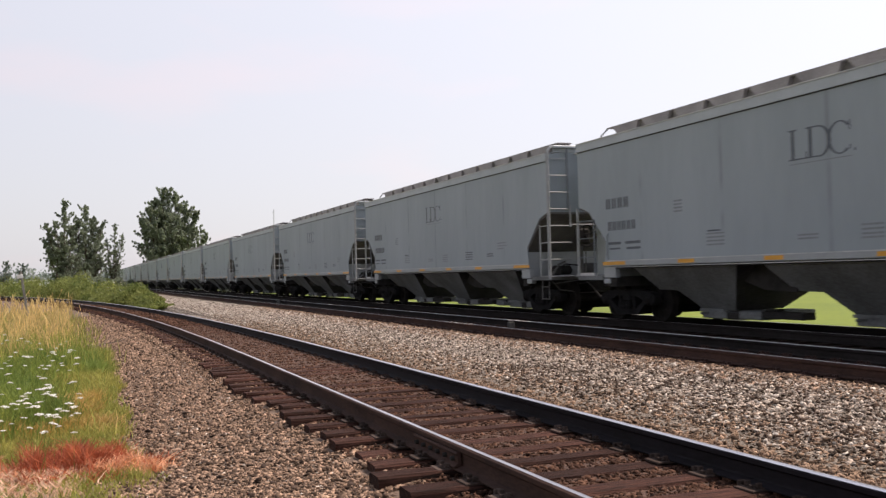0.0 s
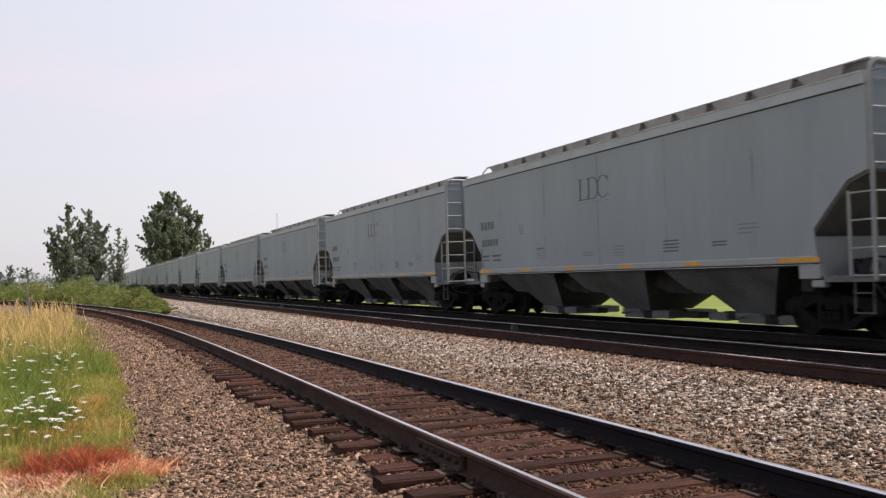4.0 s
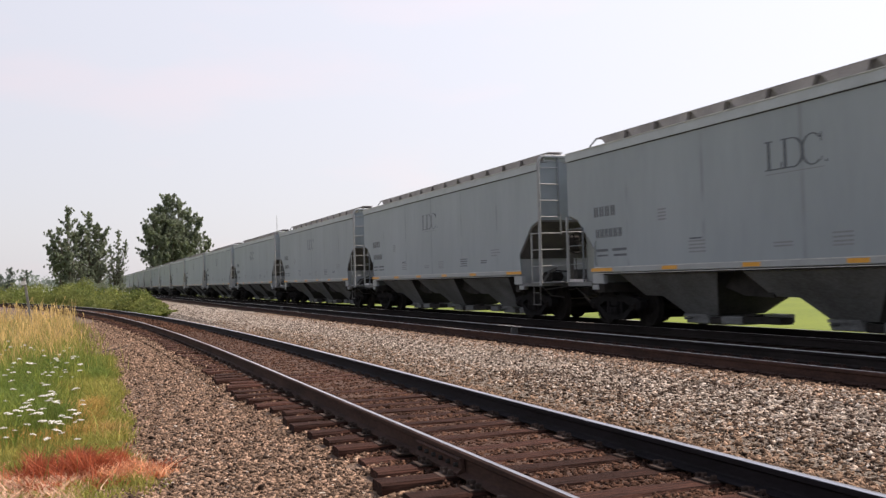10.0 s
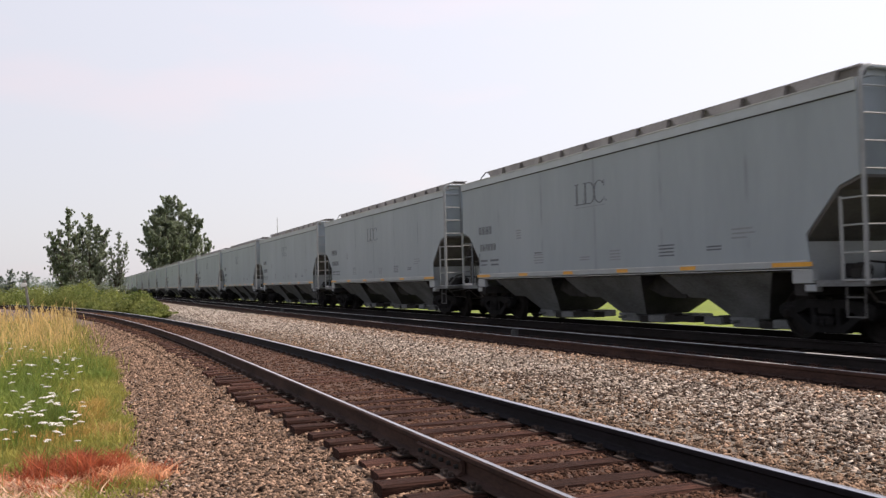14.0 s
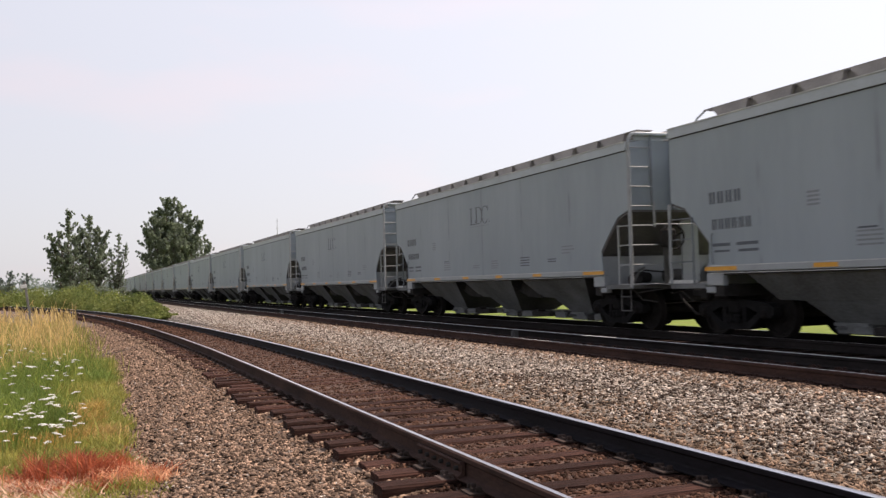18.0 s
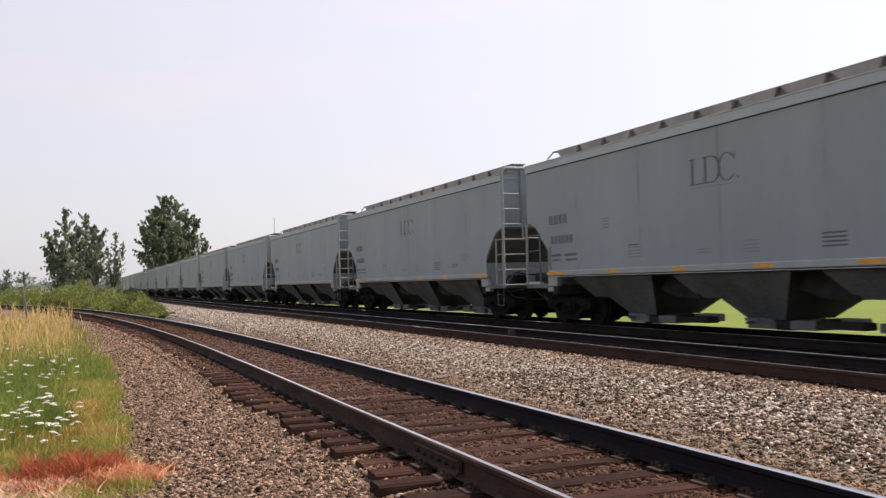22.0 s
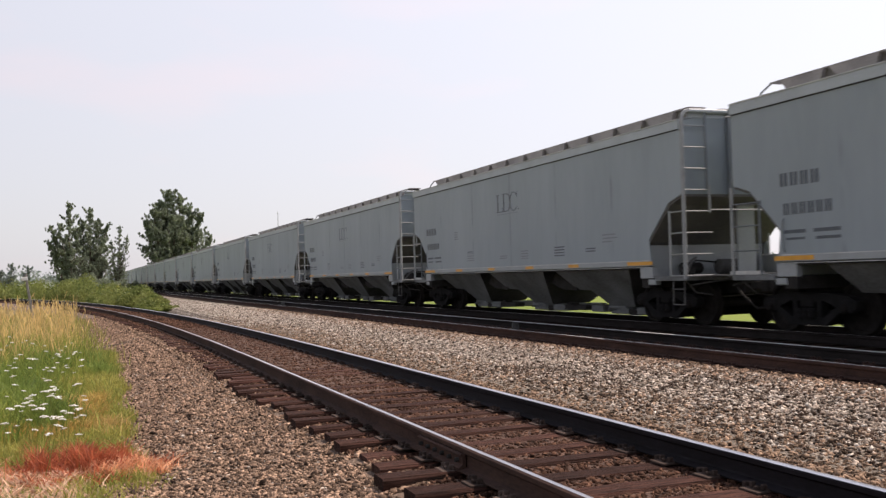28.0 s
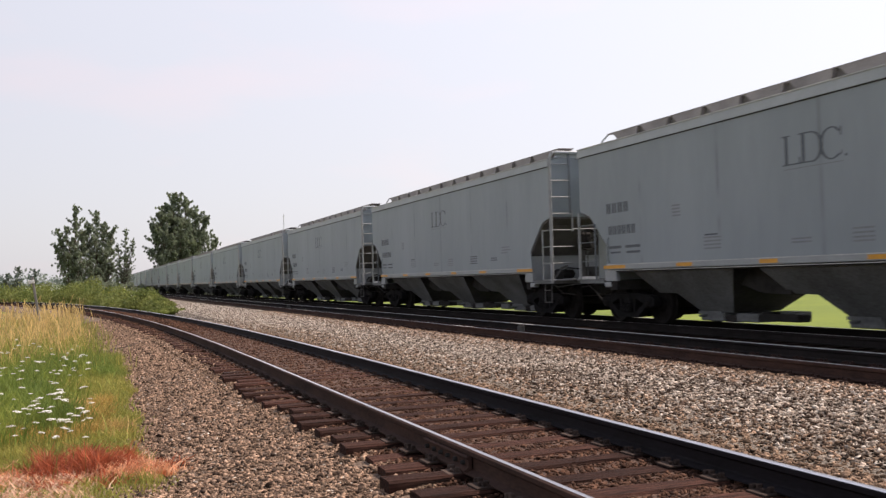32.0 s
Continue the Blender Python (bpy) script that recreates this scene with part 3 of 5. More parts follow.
        tube(bm, [(sx * 0.9, 7.76, 4.555), (sx * 0.95, 7.98, 4.42), (sx * 1.0, 8.06, 4.22)], 0.022, 5)
        part("end_brace", bm, GALV, board)
    # ends
    for sy in (-1, 1):
        bm = bmesh.new()
        prism(bm, [(-H + 0.031, 2.69), (H - 0.031, 2.69), (H - 0.031, 4.17)] + [(o * 0.97, z - 0.034) for o, z in arc[::-1]] + [(-H + 0.031, 4.17)], 1, sy * (END - 0.002), sy * (END - 0.03))
        part("end_wall", bm, CAR_GREY, car)
        bm = bmesh.new()
        if sy < 0:
            rounded(bm, -1.40, 1.40, -8.25, -8.10, 4.33, 4.405, 0.02)
            box(bm, -1.36, 1.36, -8.13, -8.115, 4.24, 4.331)
            part("end_walkway", bm, CHORD, car, "pale steel walkway across the end of the roof")
        else:
            for ox in (-1.3, 1.3):
                rounded(bm, ox - 0.16, ox + 0.16, 8.125, 8.36, 4.06, 4.17, 0.02)
            tube(bm, [(-1.5, 8.38, 4.02), (1.5, 8.38, 4.02)], 0.016, 5)
            part("end_bracket", bm, POST_GREY, car, "dark grey brackets and bar at the end of the roof")
        # posts coloured darker than the wall for their shaded sides
        for ox in (-0.38, 0.38):
            bm = bmesh.new()
            rounded(bm, ox - 0.055, ox + 0.055, sy * (END - 0.001), sy * (END + 0.075), 2.68, 4.32, 0.012)
            part("end_post", bm, POST_GREY, car, "stiffening post on the end wall, grey darkened for shade")
        bm = bmesh.new()
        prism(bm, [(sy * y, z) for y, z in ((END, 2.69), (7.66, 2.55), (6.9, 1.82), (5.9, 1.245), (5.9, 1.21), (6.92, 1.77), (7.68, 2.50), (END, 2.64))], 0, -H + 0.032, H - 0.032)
        part("slope_sheet", bm, SLOPE_OLIVE, car, "dark olive sloping end sheet")
        bm = bmesh.new()
        rounded(bm, 0.07, 0.52, sy * 7.76, sy * 7.70, 1.05, 2.53, 0.012)
        part("slope_support", bm, CAR_LIGHT, car, "pale plate that carries the slope sheet")
        bm = bmesh.new()
        box(bm, -H + 0.034, H - 0.034, sy * 6.80, sy * 6.77, 1.03, 1.83)
        part("bolster_web", bm, CAR_LIGHT, car, "dusty grey cross plate over the truck")
        bm = bmesh.new()
        box(bm, -H + 0.03, H - 0.03, sy * 6.55, sy * 6.85, 0.80, 1.02)
        part("body_bolster", bm, STEEL_DARK, car)
        for sx in (-1, 1):
            bm = bmesh.new()
            rounded(bm, sx * (H - 0.12), sx * (H + 0.005), sy * 6.53, sy * 7.02, 1.0, 1.24, 0.012)
            part("bolster_end", bm, CAR_LIGHT, car, "pale grey end plate of the bolster")
            bm = bmesh.new()
            rounded(bm, sx * (H - 0.16), sx * (H - 0.01), sy * 6.80, sy * 7.08, 0.86, 0.985, 0.02)
            part("jacking_pad", bm, CAR_LIGHT, car)
        bm = bmesh.new()
        box(bm, -H + 0.01, H - 0.01, sy * 6.83, sy * 8.38, 1.025, 1.05)
        part("end_platform", bm, HOPPER_GREY, car, "dusty grey steel end platform")
        bm = bmesh.new()
        box(bm, -H, H, sy * 8.08, sy * 8.22, 0.95, 1.024)
        for sx in (-1, 1):
            box(bm, sx * (H - 0.08), sx * H, sy * 7.09, sy * 8.08, 0.95, 1.024)
        part("end_sill", bm, HOPPER_GREY, car)
        bm = bmesh.new()
        rounded(bm, -0.24, 0.24, sy * 6.0, sy * 8.32, 0.66, 0.9, 0.02)
        part("draft_sill", bm, STEEL_DARK, car)
        bm = bmesh.new()
        rounded(bm, -0.09, 0.09, sy * 8.3, sy * 8.72, 0.74, 0.90, 0.02)
        rounded(bm, -0.15, 0.17, sy * 8.66, sy * 8.93, 0.66, 0.97, 0.05)
        part("coupler", bm, STEEL_DARK, car)
        bm = bmesh.new()
        tube(bm, [(sy * 0.38, sy * 8.25, 0.78), (sy * 0.40, sy * 8.45, 0.62), (sy * 0.3, sy * 8.75, 0.36), (sy * 0.12, sy * 8.92, 0.40)], 0.028, 6)
        part("air_hose", bm, STEEL_DARK, car)
        bm = bmesh.new()
        tube(bm, [(-0.3, sy * 8.27, 0.98), (-0.9, sy * 8.33, 0.93), (-1.5, sy * 8.27, 0.86)], 0.014, 5)
        part("uncoupling_lever", bm, GEAR_GREY, car)
    # leading corner: ladder from the roof down, with a short one on the side
    for turn in (-1, 1):
        sx, sy = turn, turn
        fx, fy = sx * (H + 0.03), sy * (END + 0.10)
        ladder = part("end_ladder", tube(bmesh.new(), [(fx, fy, 0.98), (fx - sx * 0.01, fy, 4.16), (fx - sx * 0.03, fy, 4.26), (fx - sx * 0.09, fy, 4.34), (fx - sx * 0.19, fy, 4.365)], 0.042, 6), GALV, car, "tall pale ladder with round rungs")
        # upper stile takes the shade-darkened grey, the lower one galvanised steel
        bm = bmesh.new()
        box(bm, fx - sx * 0.60, fx - sx * 0.55, fy - 0.014, fy + 0.014, 2.76, 4.34)
        part("stile", bm, POST_GREY, ladder)
        bm = bmesh.new()
        box(bm, fx - sx * 0.65, fx - sx * 0.605, fy - 0.014, fy + 0.014, 2.30, 2.86)
        part("stile", bm, GALV, ladder)
        for i in range(8 if turn < 0 else 0):
            z = 4.06 - i * 0.43
            bm = bmesh.new()
            tube(bm, [(fx, fy, z), (fx - sx * (0.60 if i < 4 else 0.66), fy, z)], 0.016, 5)
            part("rung", bm, GALV, ladder)
        bm = bmesh.new()
        tube(bm, [(fx - sx * 0.64, fy - 0.03 * sy, 2.37), (fx - sx * 2.3, fy, 2.37)], 0.015, 5)
        part("end_handrail", bm, GALV, car)
        low = part("side_ladder", tube(bmesh.new(), [(fx, sy * 7.72, 1.04), (fx, sy * 7.72, 2.38)], 0.028, 5), GALV, car)
        for i in range(4 if turn < 0 else 0):
            z = 2.34 - i * 0.43
            bm = bmesh.new()
            tube(bm, [(fx, sy * 7.72, z), (fx, fy, z)], 0.016, 5)
            part("rung", bm, GALV, low)
        bm = bmesh.new()
        for y in (7.78, 8.16):
            tube(bm, [(fx - sx * 0.01, sy * y, 0.94), (fx, sy * y, 0.46)], 0.016, 4)
        for z in (0.78, 0.47):
            box(bm, fx - sx * 0.03, fx + sx * 0.02, sy * 7.78, sy * 8.16, z - 0.012, z + 0.012)
        part("sill_step", bm, GEAR_GREY, car)
        # trailing corner: a wide post, grab irons
        ty = -sy * END
        bm = bmesh.new()
        tube(bm, [(sx * (H + 0.01), ty - sy * 0.05, 1.05), (sx * (H + 0.01), ty - sy * 0.05, 2.66)], 0.034, 6)
        part("corner_post", bm, GALV, car)
        # pale strip stands in for sunlight on the platform's edge
        bm = bmesh.new()
        box(bm, sx * H, sx * (H - 0.05), ty - sy * 0.16, ty + sy * 0.72, 1.051, 1.12)
        part("platform_edge", bm, EDGE_WORN_LIT, car, "edge of the end platform, coloured pale for sunlight on it")
        bm = bmesh.new()
        tube(bm, [(sx * (H + 0.02), -sy * 6.78, 1.42), (sx * (H + 0.05), -sy * 6.78, 1.5), (sx * (H + 0.05), -sy * 6.78, 1.95), (sx * (H + 0.02), -sy * 6.78, 2.0)], 0.013, 5)
        part("hand_hold", bm, POST_GREY, car)
        bm = bmesh.new()
        for z in (2.34, 1.93, 1.48):
            tube(bm, [(sx * (H + 0.02), ty - sy * 0.05, z), (sx * (H + 0.02), ty + sy * 0.72, z)], 0.012, 5)
        tube(bm, [(sx * (H + 0.02), ty + sy * 0.72, 1.05), (sx * (H + 0.02), ty + sy * 0.72, 2.36)], 0.022, 5)
        part("grab_iron", bm, POST_GREY, car)
        bm = bmesh.new()
        tube(bm, [(sx * (H - 0.1), ty - sy * 0.12, 2.36), (-sx * 0.6, ty - sy * 0.12, 2.36)], 0.014, 5)
        part("end_handrail", bm, GALV, car)
    bm = bmesh.new()
    rounded(bm, H - 0.16, H - 0.12, 6.95, 8.05, 1.05, 1.80, 0.01)
    part("end_shield", bm, CAR_LIGHT, car)
    bm = bmesh.new()
    rounded(bm, H - 0.16, H - 0.12, -8.05, -6.83, 1.05, 1.46, 0.01)
    for y in (-7.9, -7.5, -7.1):
        tube(bm, [(H - 0.14, y, 1.46), (H - 0.14, y, 2.2 - 0.35 * (y + 7.9))], 0.02, 5)
    part("end_railing", bm, CAR_LIGHT, car)
    bm = bmesh.new()
    lathe(bm, [(-0.45, 0.05), (-0.42, 0.16), (0.42, 0.16), (0.45, 0.05)], 0, (0.4, -7.2, 1.22), 14)
    part("air_reservoir", bm, GEAR_GREY, car, smooth=True)
    bm = bmesh.new()
    rounded(bm, -1.25, -1.0, -7.75, -7.5, 1.05, 1.24, 0.03)
    lathe(bm, [(1.24, 0.09), (1.29, 0.09), (1.33, 0.04)], 2, (-1.12, -7.62, 0), 10)
    tube(bm, [(-1.1, -7.6, 1.2), (-0.6, -7.2, 1.36), (0.1, -7.15, 1.3)], 0.02, 5)
    part("brake_valve", bm, STEEL_DARK, car)
    # brake rods and small gear on the leading platform
    bm = bmesh.new()
    tube(bm, [(-1.35, -7.9, 1.08), (-1.0, -7.6, 1.35), (-0.6, -7.2, 1.42)], 0.03, 6)
    part("brake_rod", bm, GEAR_GREY, car)
    bm = bmesh.new()
    lathe(bm, [(-0.30, 0.06), (-0.27, 0.12), (0.2, 0.12), (0.26, 0.05)], 0, (-0.55, -7.0, 1.2), 12)
    part("brake_cylinder", bm, STEEL_DARK, car)
    for y in (-8.05, 8.05):
        bm = bmesh.new()
        tube(bm, [(-1.45, y, 0.93), (-1.2, y * 0.995, 0.70), (-0.5, y * 0.985, 0.60), (0.3, y * 0.985, 0.62)], 0.018, 5)
        part("brake_pipe", bm, GEAR_GREY, car)
    # hoppers
    for yc in (-4.2, 0.0, 4.2):
        bm = bmesh.new()
        top = [(-H + 0.10, -1.72), (H - 0.10, -1.72), (H - 0.10, 1.72), (-H + 0.10, 1.72)]
        mid = [(-0.98, -1.07), (0.98, -1.07), (0.98, 1.48), (-0.98, 1.48)]
        shelf = [(-0.96, -1.05), (0.96, -1.05), (0.96, 0.84), (-0.96, 0.84)]
        low = [(-0.58, -0.55), (0.58, -0.55), (0.58, 0.5), (-0.58, 0.5)]
        rings = [[bm.verts.new((x, yc + y, z)) for x, y in q] for q, z in ((top, 1.24), (top, 1.19), (mid, 0.725), (shelf, 0.71), (low, 0.31))]
        for a, b in zip(rings[:-1], rings[1:]):
            for i in range(4):
                bm.faces.new((a[i], a[(i + 1) % 4], b[(i + 1) % 4], b[i]))
        bm.faces.new(rings[0])
        bm.faces.new(rings[-1])
        hop = part("hopper", bm, HOPPER_GREY, car, "dusty grey hopper with leading end darkened for shade, tapering to its outlet")
        # faces towards the leading end take the darker shade colour
        hop.data.materials.append(END_SHADE)
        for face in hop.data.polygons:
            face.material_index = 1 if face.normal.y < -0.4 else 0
        bm = bmesh.new()
        rounded(bm, -0.62, 0.62, yc - 0.27, yc + 0.50, 0.13, 0.31, 0.02)
        box(bm, -0.66, -0.625, yc - 0.25, yc + 0.52, 0.27, 0.33)
        tube(bm, [(-0.8, yc + 0.3, 0.24), (0.8, yc + 0.3, 0.24)], 0.03, 6)
        part("outlet_gate", bm, HOPPER_GREY, hop)
        part("gate_drive", rounded(bmesh.new(), -0.60, 0.60, yc - 0.72, yc - 0.272, 0.12, 0.26, 0.02), STEEL_DARK, hop)
        bm = bmesh.new()
        rounded(bm, -0.66, 0.66, yc - 1.39, yc - 0.722, 0.14, 0.31, 0.02)
        part("gate_box", bm, HOPPER_GREY, hop, "grey box at the end of the outlet")
        bm = bmesh.new()
        rounded(bm, -0.66, -0.36, yc - (1.8 if yc < -1 else 2.5), yc - 1.392, 0.18, 0.31, 0.01)
        rounded(bm, -0.64, -0.40, yc - 1.75, yc - 1.45, 0.30, 0.36, 0.02)
        part("gate_rack", bm, STEEL_DARK, hop)
        if yc < -1:
            part("rear_gate_box", rounded(bmesh.new(), -0.66, -0.30, yc + 0.80, yc + 1.38, 0.16, 0.32, 0.01), HOPPER_GREY, hop)
            part("gate_link", rounded(bmesh.new(), -0.60, -0.40, yc + 0.50, yc + 0.99, 0.20, 0.35, 0.02), STEEL_DARK, hop)
    # ridges between the hoppers, coloured dark to match the shaded ends
    for y in (-2.1, 2.1):
        bm = bmesh.new()
        prism(bm, [(y - 0.37, 1.24), (y + 0.37, 1.24), (y + 0.66, 0.90), (y + 0.1, 0.74), (y - 0.7, 0.71), (y - 0.7, 0.95)], 0, -H + 0.5, H - 0.5)
        part("cross_ridge", bm, STEEL_DARK, car)
    bm = bmesh.new()
    box(bm, -0.2, 0.2, -6.2, 6.2, 0.74, 0.98)
    part("centre_sill", bm, STEEL_DARK, car)
    # amber stripes
    for a, b in ((7.04, 6.10), (4.14, 3.60), (1.58, 1.10), (-0.94, -1.40), (-3.36, -3.86), (-6.06, -7.04)):
        bm = bmesh.new()
        box(bm, -H - 0.024, -H - 0.0195, b, a, 1.285, 1.362)
        part("stripe", bm, STRIPE, car, "amber reflective stripe")

    def bars(name, rows, mat=MARK):
        bm = bmesh.new()
        for y0, y1, z0, z1 in rows:
            box(bm, -H - 0.004, -H + 0.001, y1, y0, z0, z1)
        tagged(part(name, bm, mat, car), kind="stuff" if len(rows) > 2 else "")

    def crescent(name, y, rise, width, from_, to, thick):
        """An open ring round (y, 3.19), thick at its flank and thin at its ends."""
        bm = bmesh.new()
        turn = [from_ + (to - from_) * k / 24 for k in range(25)]
        rows = [[bm.verts.new((-H - 0.004, y - c * math.cos(a), 3.19 + d * math.sin(a))) for a in turn]
                for c, d in ((width, rise), (width - thick, rise - 0.022))]
        for k in range(24):
            bm.faces.new((rows[0][k], rows[0][k + 1], rows[1][k + 1], rows[1][k]))
        part(name, bm, MARK, car)

    # a large dark device of three plain shapes over a thin rule, and lines of stencilling as bars
    bars("emblem_bar", [(0.835, 0.765, 2.94, 3.44), (0.90, 0.70, 3.43, 3.452), (0.90, 0.47, 2.938, 2.962), (0.495, 0.47, 2.962, 3.06)])
    bars("emblem_frame", [(0.425, 0.355, 2.94, 3.44), (0.49, 0.21, 3.43, 3.452), (0.49, 0.21, 2.938, 2.962)])
    crescent("emblem_bow", 0.21, 0.26, 0.285, -math.pi / 2, math.pi / 2, 0.075)
    crescent("emblem_crescent", -0.26, 0.268, 0.27, math.radians(42), math.radians(312), 0.07)
    bars("emblem_serif", [(-0.455, -0.48, 3.29, 3.44)])
    bars("emblem_tip", [(-0.455, -0.475, 2.98, 3.05)])
    bars("emblem_dot", [(-0.545, -0.585, 2.945, 2.985)])
    bars("emblem_line", [(0.88, -0.50, 2.865, 2.88)], MARK_SOFT)
    for i in range(4):
        bars("reporting_mark", [(6.86 - i * 0.245 - j * 0.105, 6.785 - i * 0.245 - j * 0.105, 2.55, 2.78) for j in (0, 1)])
    for i in range(6):
        bars("number_mark", [(6.80 - i * 0.195 - j * 0.085, 6.74 - i * 0.195 - j * 0.085, 2.06, 2.26) for j in (0, 1)])
    bars("load_limit_stencil", [(6.80, 6.28, 1.74, 1.80), (6.10, 5.50, 1.74, 1.80), (6.75, 6.3, 1.63, 1.67), (6.05, 5.5, 1.62, 1.67)])
    bars("stencil", [(4.25, 3.97, z, z + 0.035) for z in (2.52, 2.45, 2.38, 2.31)], MARK_SOFT)
    bars("stencil", [(3.21, 2.68, z, z + 0.03) for z in (1.81, 1.74, 1.67, 1.60)], MARK_SOFT)
    bars("stencil_heading", [(3.18, 2.78, 1.865, 1.895)], MARK)
    bars("stencil", [(0.75, 0.28, z, z + 0.03) for z in (1.67, 1.61)], MARK_SOFT)
    bars("stencil", [(-0.64, -1.08, z, z + 0.03) for z in (1.77, 1.70, 1.63, 1.57)], MARK_SOFT)
    bars("stencil", [(-2.60, -3.14, z, z + 0.03) for z in (1.80, 1.73, 1.66, 1.59)], MARK)
    bars("stencil", [(-4.22, -4.66, z, z + 0.03) for z in (1.71, 1.65)], MARK)
    bars("stencil", [(-4.98, -5.56, 2.0, 2.03), (-5.0, -5.62, 1.92, 1.95), (-4.98, -5.40, 1.84, 1.87)], MARK_SOFT)
    # trucks
    for sy in (-1, 1):
        yc = sy * 6.80
        truck = part("truck", rounded(bmesh.new(), -1.15, 1.15, yc - 0.17, yc + 0.17, 0.46, 0.72, 0.03), TRUCK, car, "grimy cast steel truck")
        for sx in (-1, 1):
            x0, x1 = sx * 0.95, sx * 1.13
            bm = bmesh.new()
            for fr in ([(-1.12, 0.58), (-0.98, 0.66), (-0.45, 0.72), (0.45, 0.72), (0.98, 0.66), (1.12, 0.58), (1.10, 0.44), (0.70, 0.47), (0.40, 0.58), (-0.40, 0.58), (-0.70, 0.47), (-1.10, 0.44)],
                       [(-0.86, 0.47), (-0.70, 0.49), (-0.36, 0.29), (0.36, 0.29), (0.70, 0.49), (0.86, 0.47), (0.42, 0.16), (-0.42, 0.16)],
                       [(-0.34, 0.27), (-0.24, 0.27), (-0.24, 0.60), (-0.34, 0.60)], [(0.24, 0.27), (0.34, 0.27), (0.34, 0.60), (0.24, 0.60)]):
                prism(bm, [(yc + y, z) for y, z in fr], 0, x0, x1)
            for dy in (-0.89, 0.89):
                rounded(bm, sx * 0.94, sx * 1.15, yc + dy - 0.15, yc + dy + 0.15, 0.37, 0.62, 0.03)
            part("side_frame", bm, TRUCK, truck)
            for dy in (-0.15, 0.0, 0.15):
                bm = bmesh.new()
                lathe(bm, [(0.29, 0.065), (0.33, 0.075), (0.37, 0.065), (0.41, 0.075), (0.45, 0.065)], 2, (sx * 1.16, yc + dy, 0), 8)
                part("spring", bm, TRUCK, truck)
        for dy in (-0.36, 0.36):
            bm = bmesh.new()
            rounded(bm, -0.95, 0.95, yc + dy - 0.06, yc + dy + 0.06, 0.17, 0.42, 0.02)
            for sx in (-1, 1):
                rounded(bm, sx * 0.66, sx * 0.84, yc + dy * 1.15 - 0.07, yc + dy * 1.15 + 0.07, 0.3, 0.6, 0.02)
            part("brake_beam", bm, TRUCK, truck)
        for dy in (-0.89, 0.89):
            bm = bmesh.new()
            lathe(bm, [(-1.2, 0.06), (-1.16, 0.085), (-0.9, 0.085), (0.9, 0.085), (1.16, 0.085), (1.2, 0.06)], 0, (0, 0, 0), 10)
            for sx in (-1, 1):
                lathe(bm, [(sx * 0.67, 0.30), (sx * 0.67, 0.483), (sx * 0.70, 0.483), (sx * 0.71, 0.457), (sx * 0.81, 0.45), (sx * 0.81, 0.39), (sx * 0.765, 0.37), (sx * 0.76, 0.18), (sx * 0.82, 0.15), (sx * 0.82, 0.0)], 0, (0, 0, 0), 28)
                for k in range(3):
                    a = k * 2.094
                    box(bm, sx * 1.2, sx * 1.215, 0.035 * math.cos(a) - 0.012, 0.035 * math.cos(a) + 0.012, 0.035 * math.sin(a) - 0.012, 0.035 * math.sin(a) + 0.012)
            ob = part("wheelset", bm, WHEEL, truck, smooth=True)
            ob.location = (0, yc + dy, 0.459)
    return car


def hand_brake(car):
    """The hand brake on a car's leading end: a spoked wheel before its gear housing, on a stand."""
    bm = bmesh.new()
    cx, cy, cz = -0.60, -8.40, 2.07
    tube(bm, [(cx + 0.27 * math.cos(k), cy, cz + 0.27 * math.sin(k)) for k in (2 * math.pi * j / 18 for j in range(19))], 0.024, 6)
    for k in range(4):
        tube(bm, [(cx, cy + 0.04, cz), (cx + 0.26 * math.cos(k * 1.571 + 0.4), cy, cz + 0.26 * math.sin(k * 1.571 + 0.4))], 0.02, 5)
    lathe(bm, [(-0.03, 0.05), (0.03, 0.07), (0.09, 0.05)], 1, (cx, cy, cz), 10)
    part("brake_wheel", bm, STEEL_DARK, car, "dark hand-brake wheel")
    bm = bmesh.new()
    rounded(bm, cx - 0.21, cx + 0.17, cy + 0.10, cy + 0.27, cz - 0.22, cz + 0.20, 0.05)
    part("brake_housing", bm, STEEL_DARK, car, "greasy black gear housing")
    bm = bmesh.new()
    box(bm, cx - 0.05, cx + 0.05, cy + 0.28, cy + 0.33, 1.05, cz + 0.3)
    tube(bm, [(cx + 0.08, cy + 0.2, cz - 0.2), (cx + 0.1, cy + 0.25, 1.06)], 0.014, 4)
    part("brake_stand", bm, GEAR_GREY, car)


def far_car(car):
    """A car of the same build for the tail of the train, which stays far off: its pieces joined by their material."""
    far = empty("covered_hopper_car", "pale grey covered hopper car in the far tail of the train", "freight car", "cars of the train")
    pieces = {}
    bpy.context.view_layer.update()
    for ob in car.children_recursive:
        pieces.setdefault(ob.data.materials[0], []).append(ob)
    for mat, obs in pieces.items():
        bm = bmesh.new()
        for ob in obs:
            k = len(bm.verts)
            bm.from_mesh(ob.data)
            bm.verts.ensure_lookup_table()
            m = car.matrix_world.inverted() @ ob.matrix_world
            for v in bm.verts[k:]:
                v.co = m @ v.co
        tagged(part("body_pieces", bm, mat, far), kind="stuff")
    return far


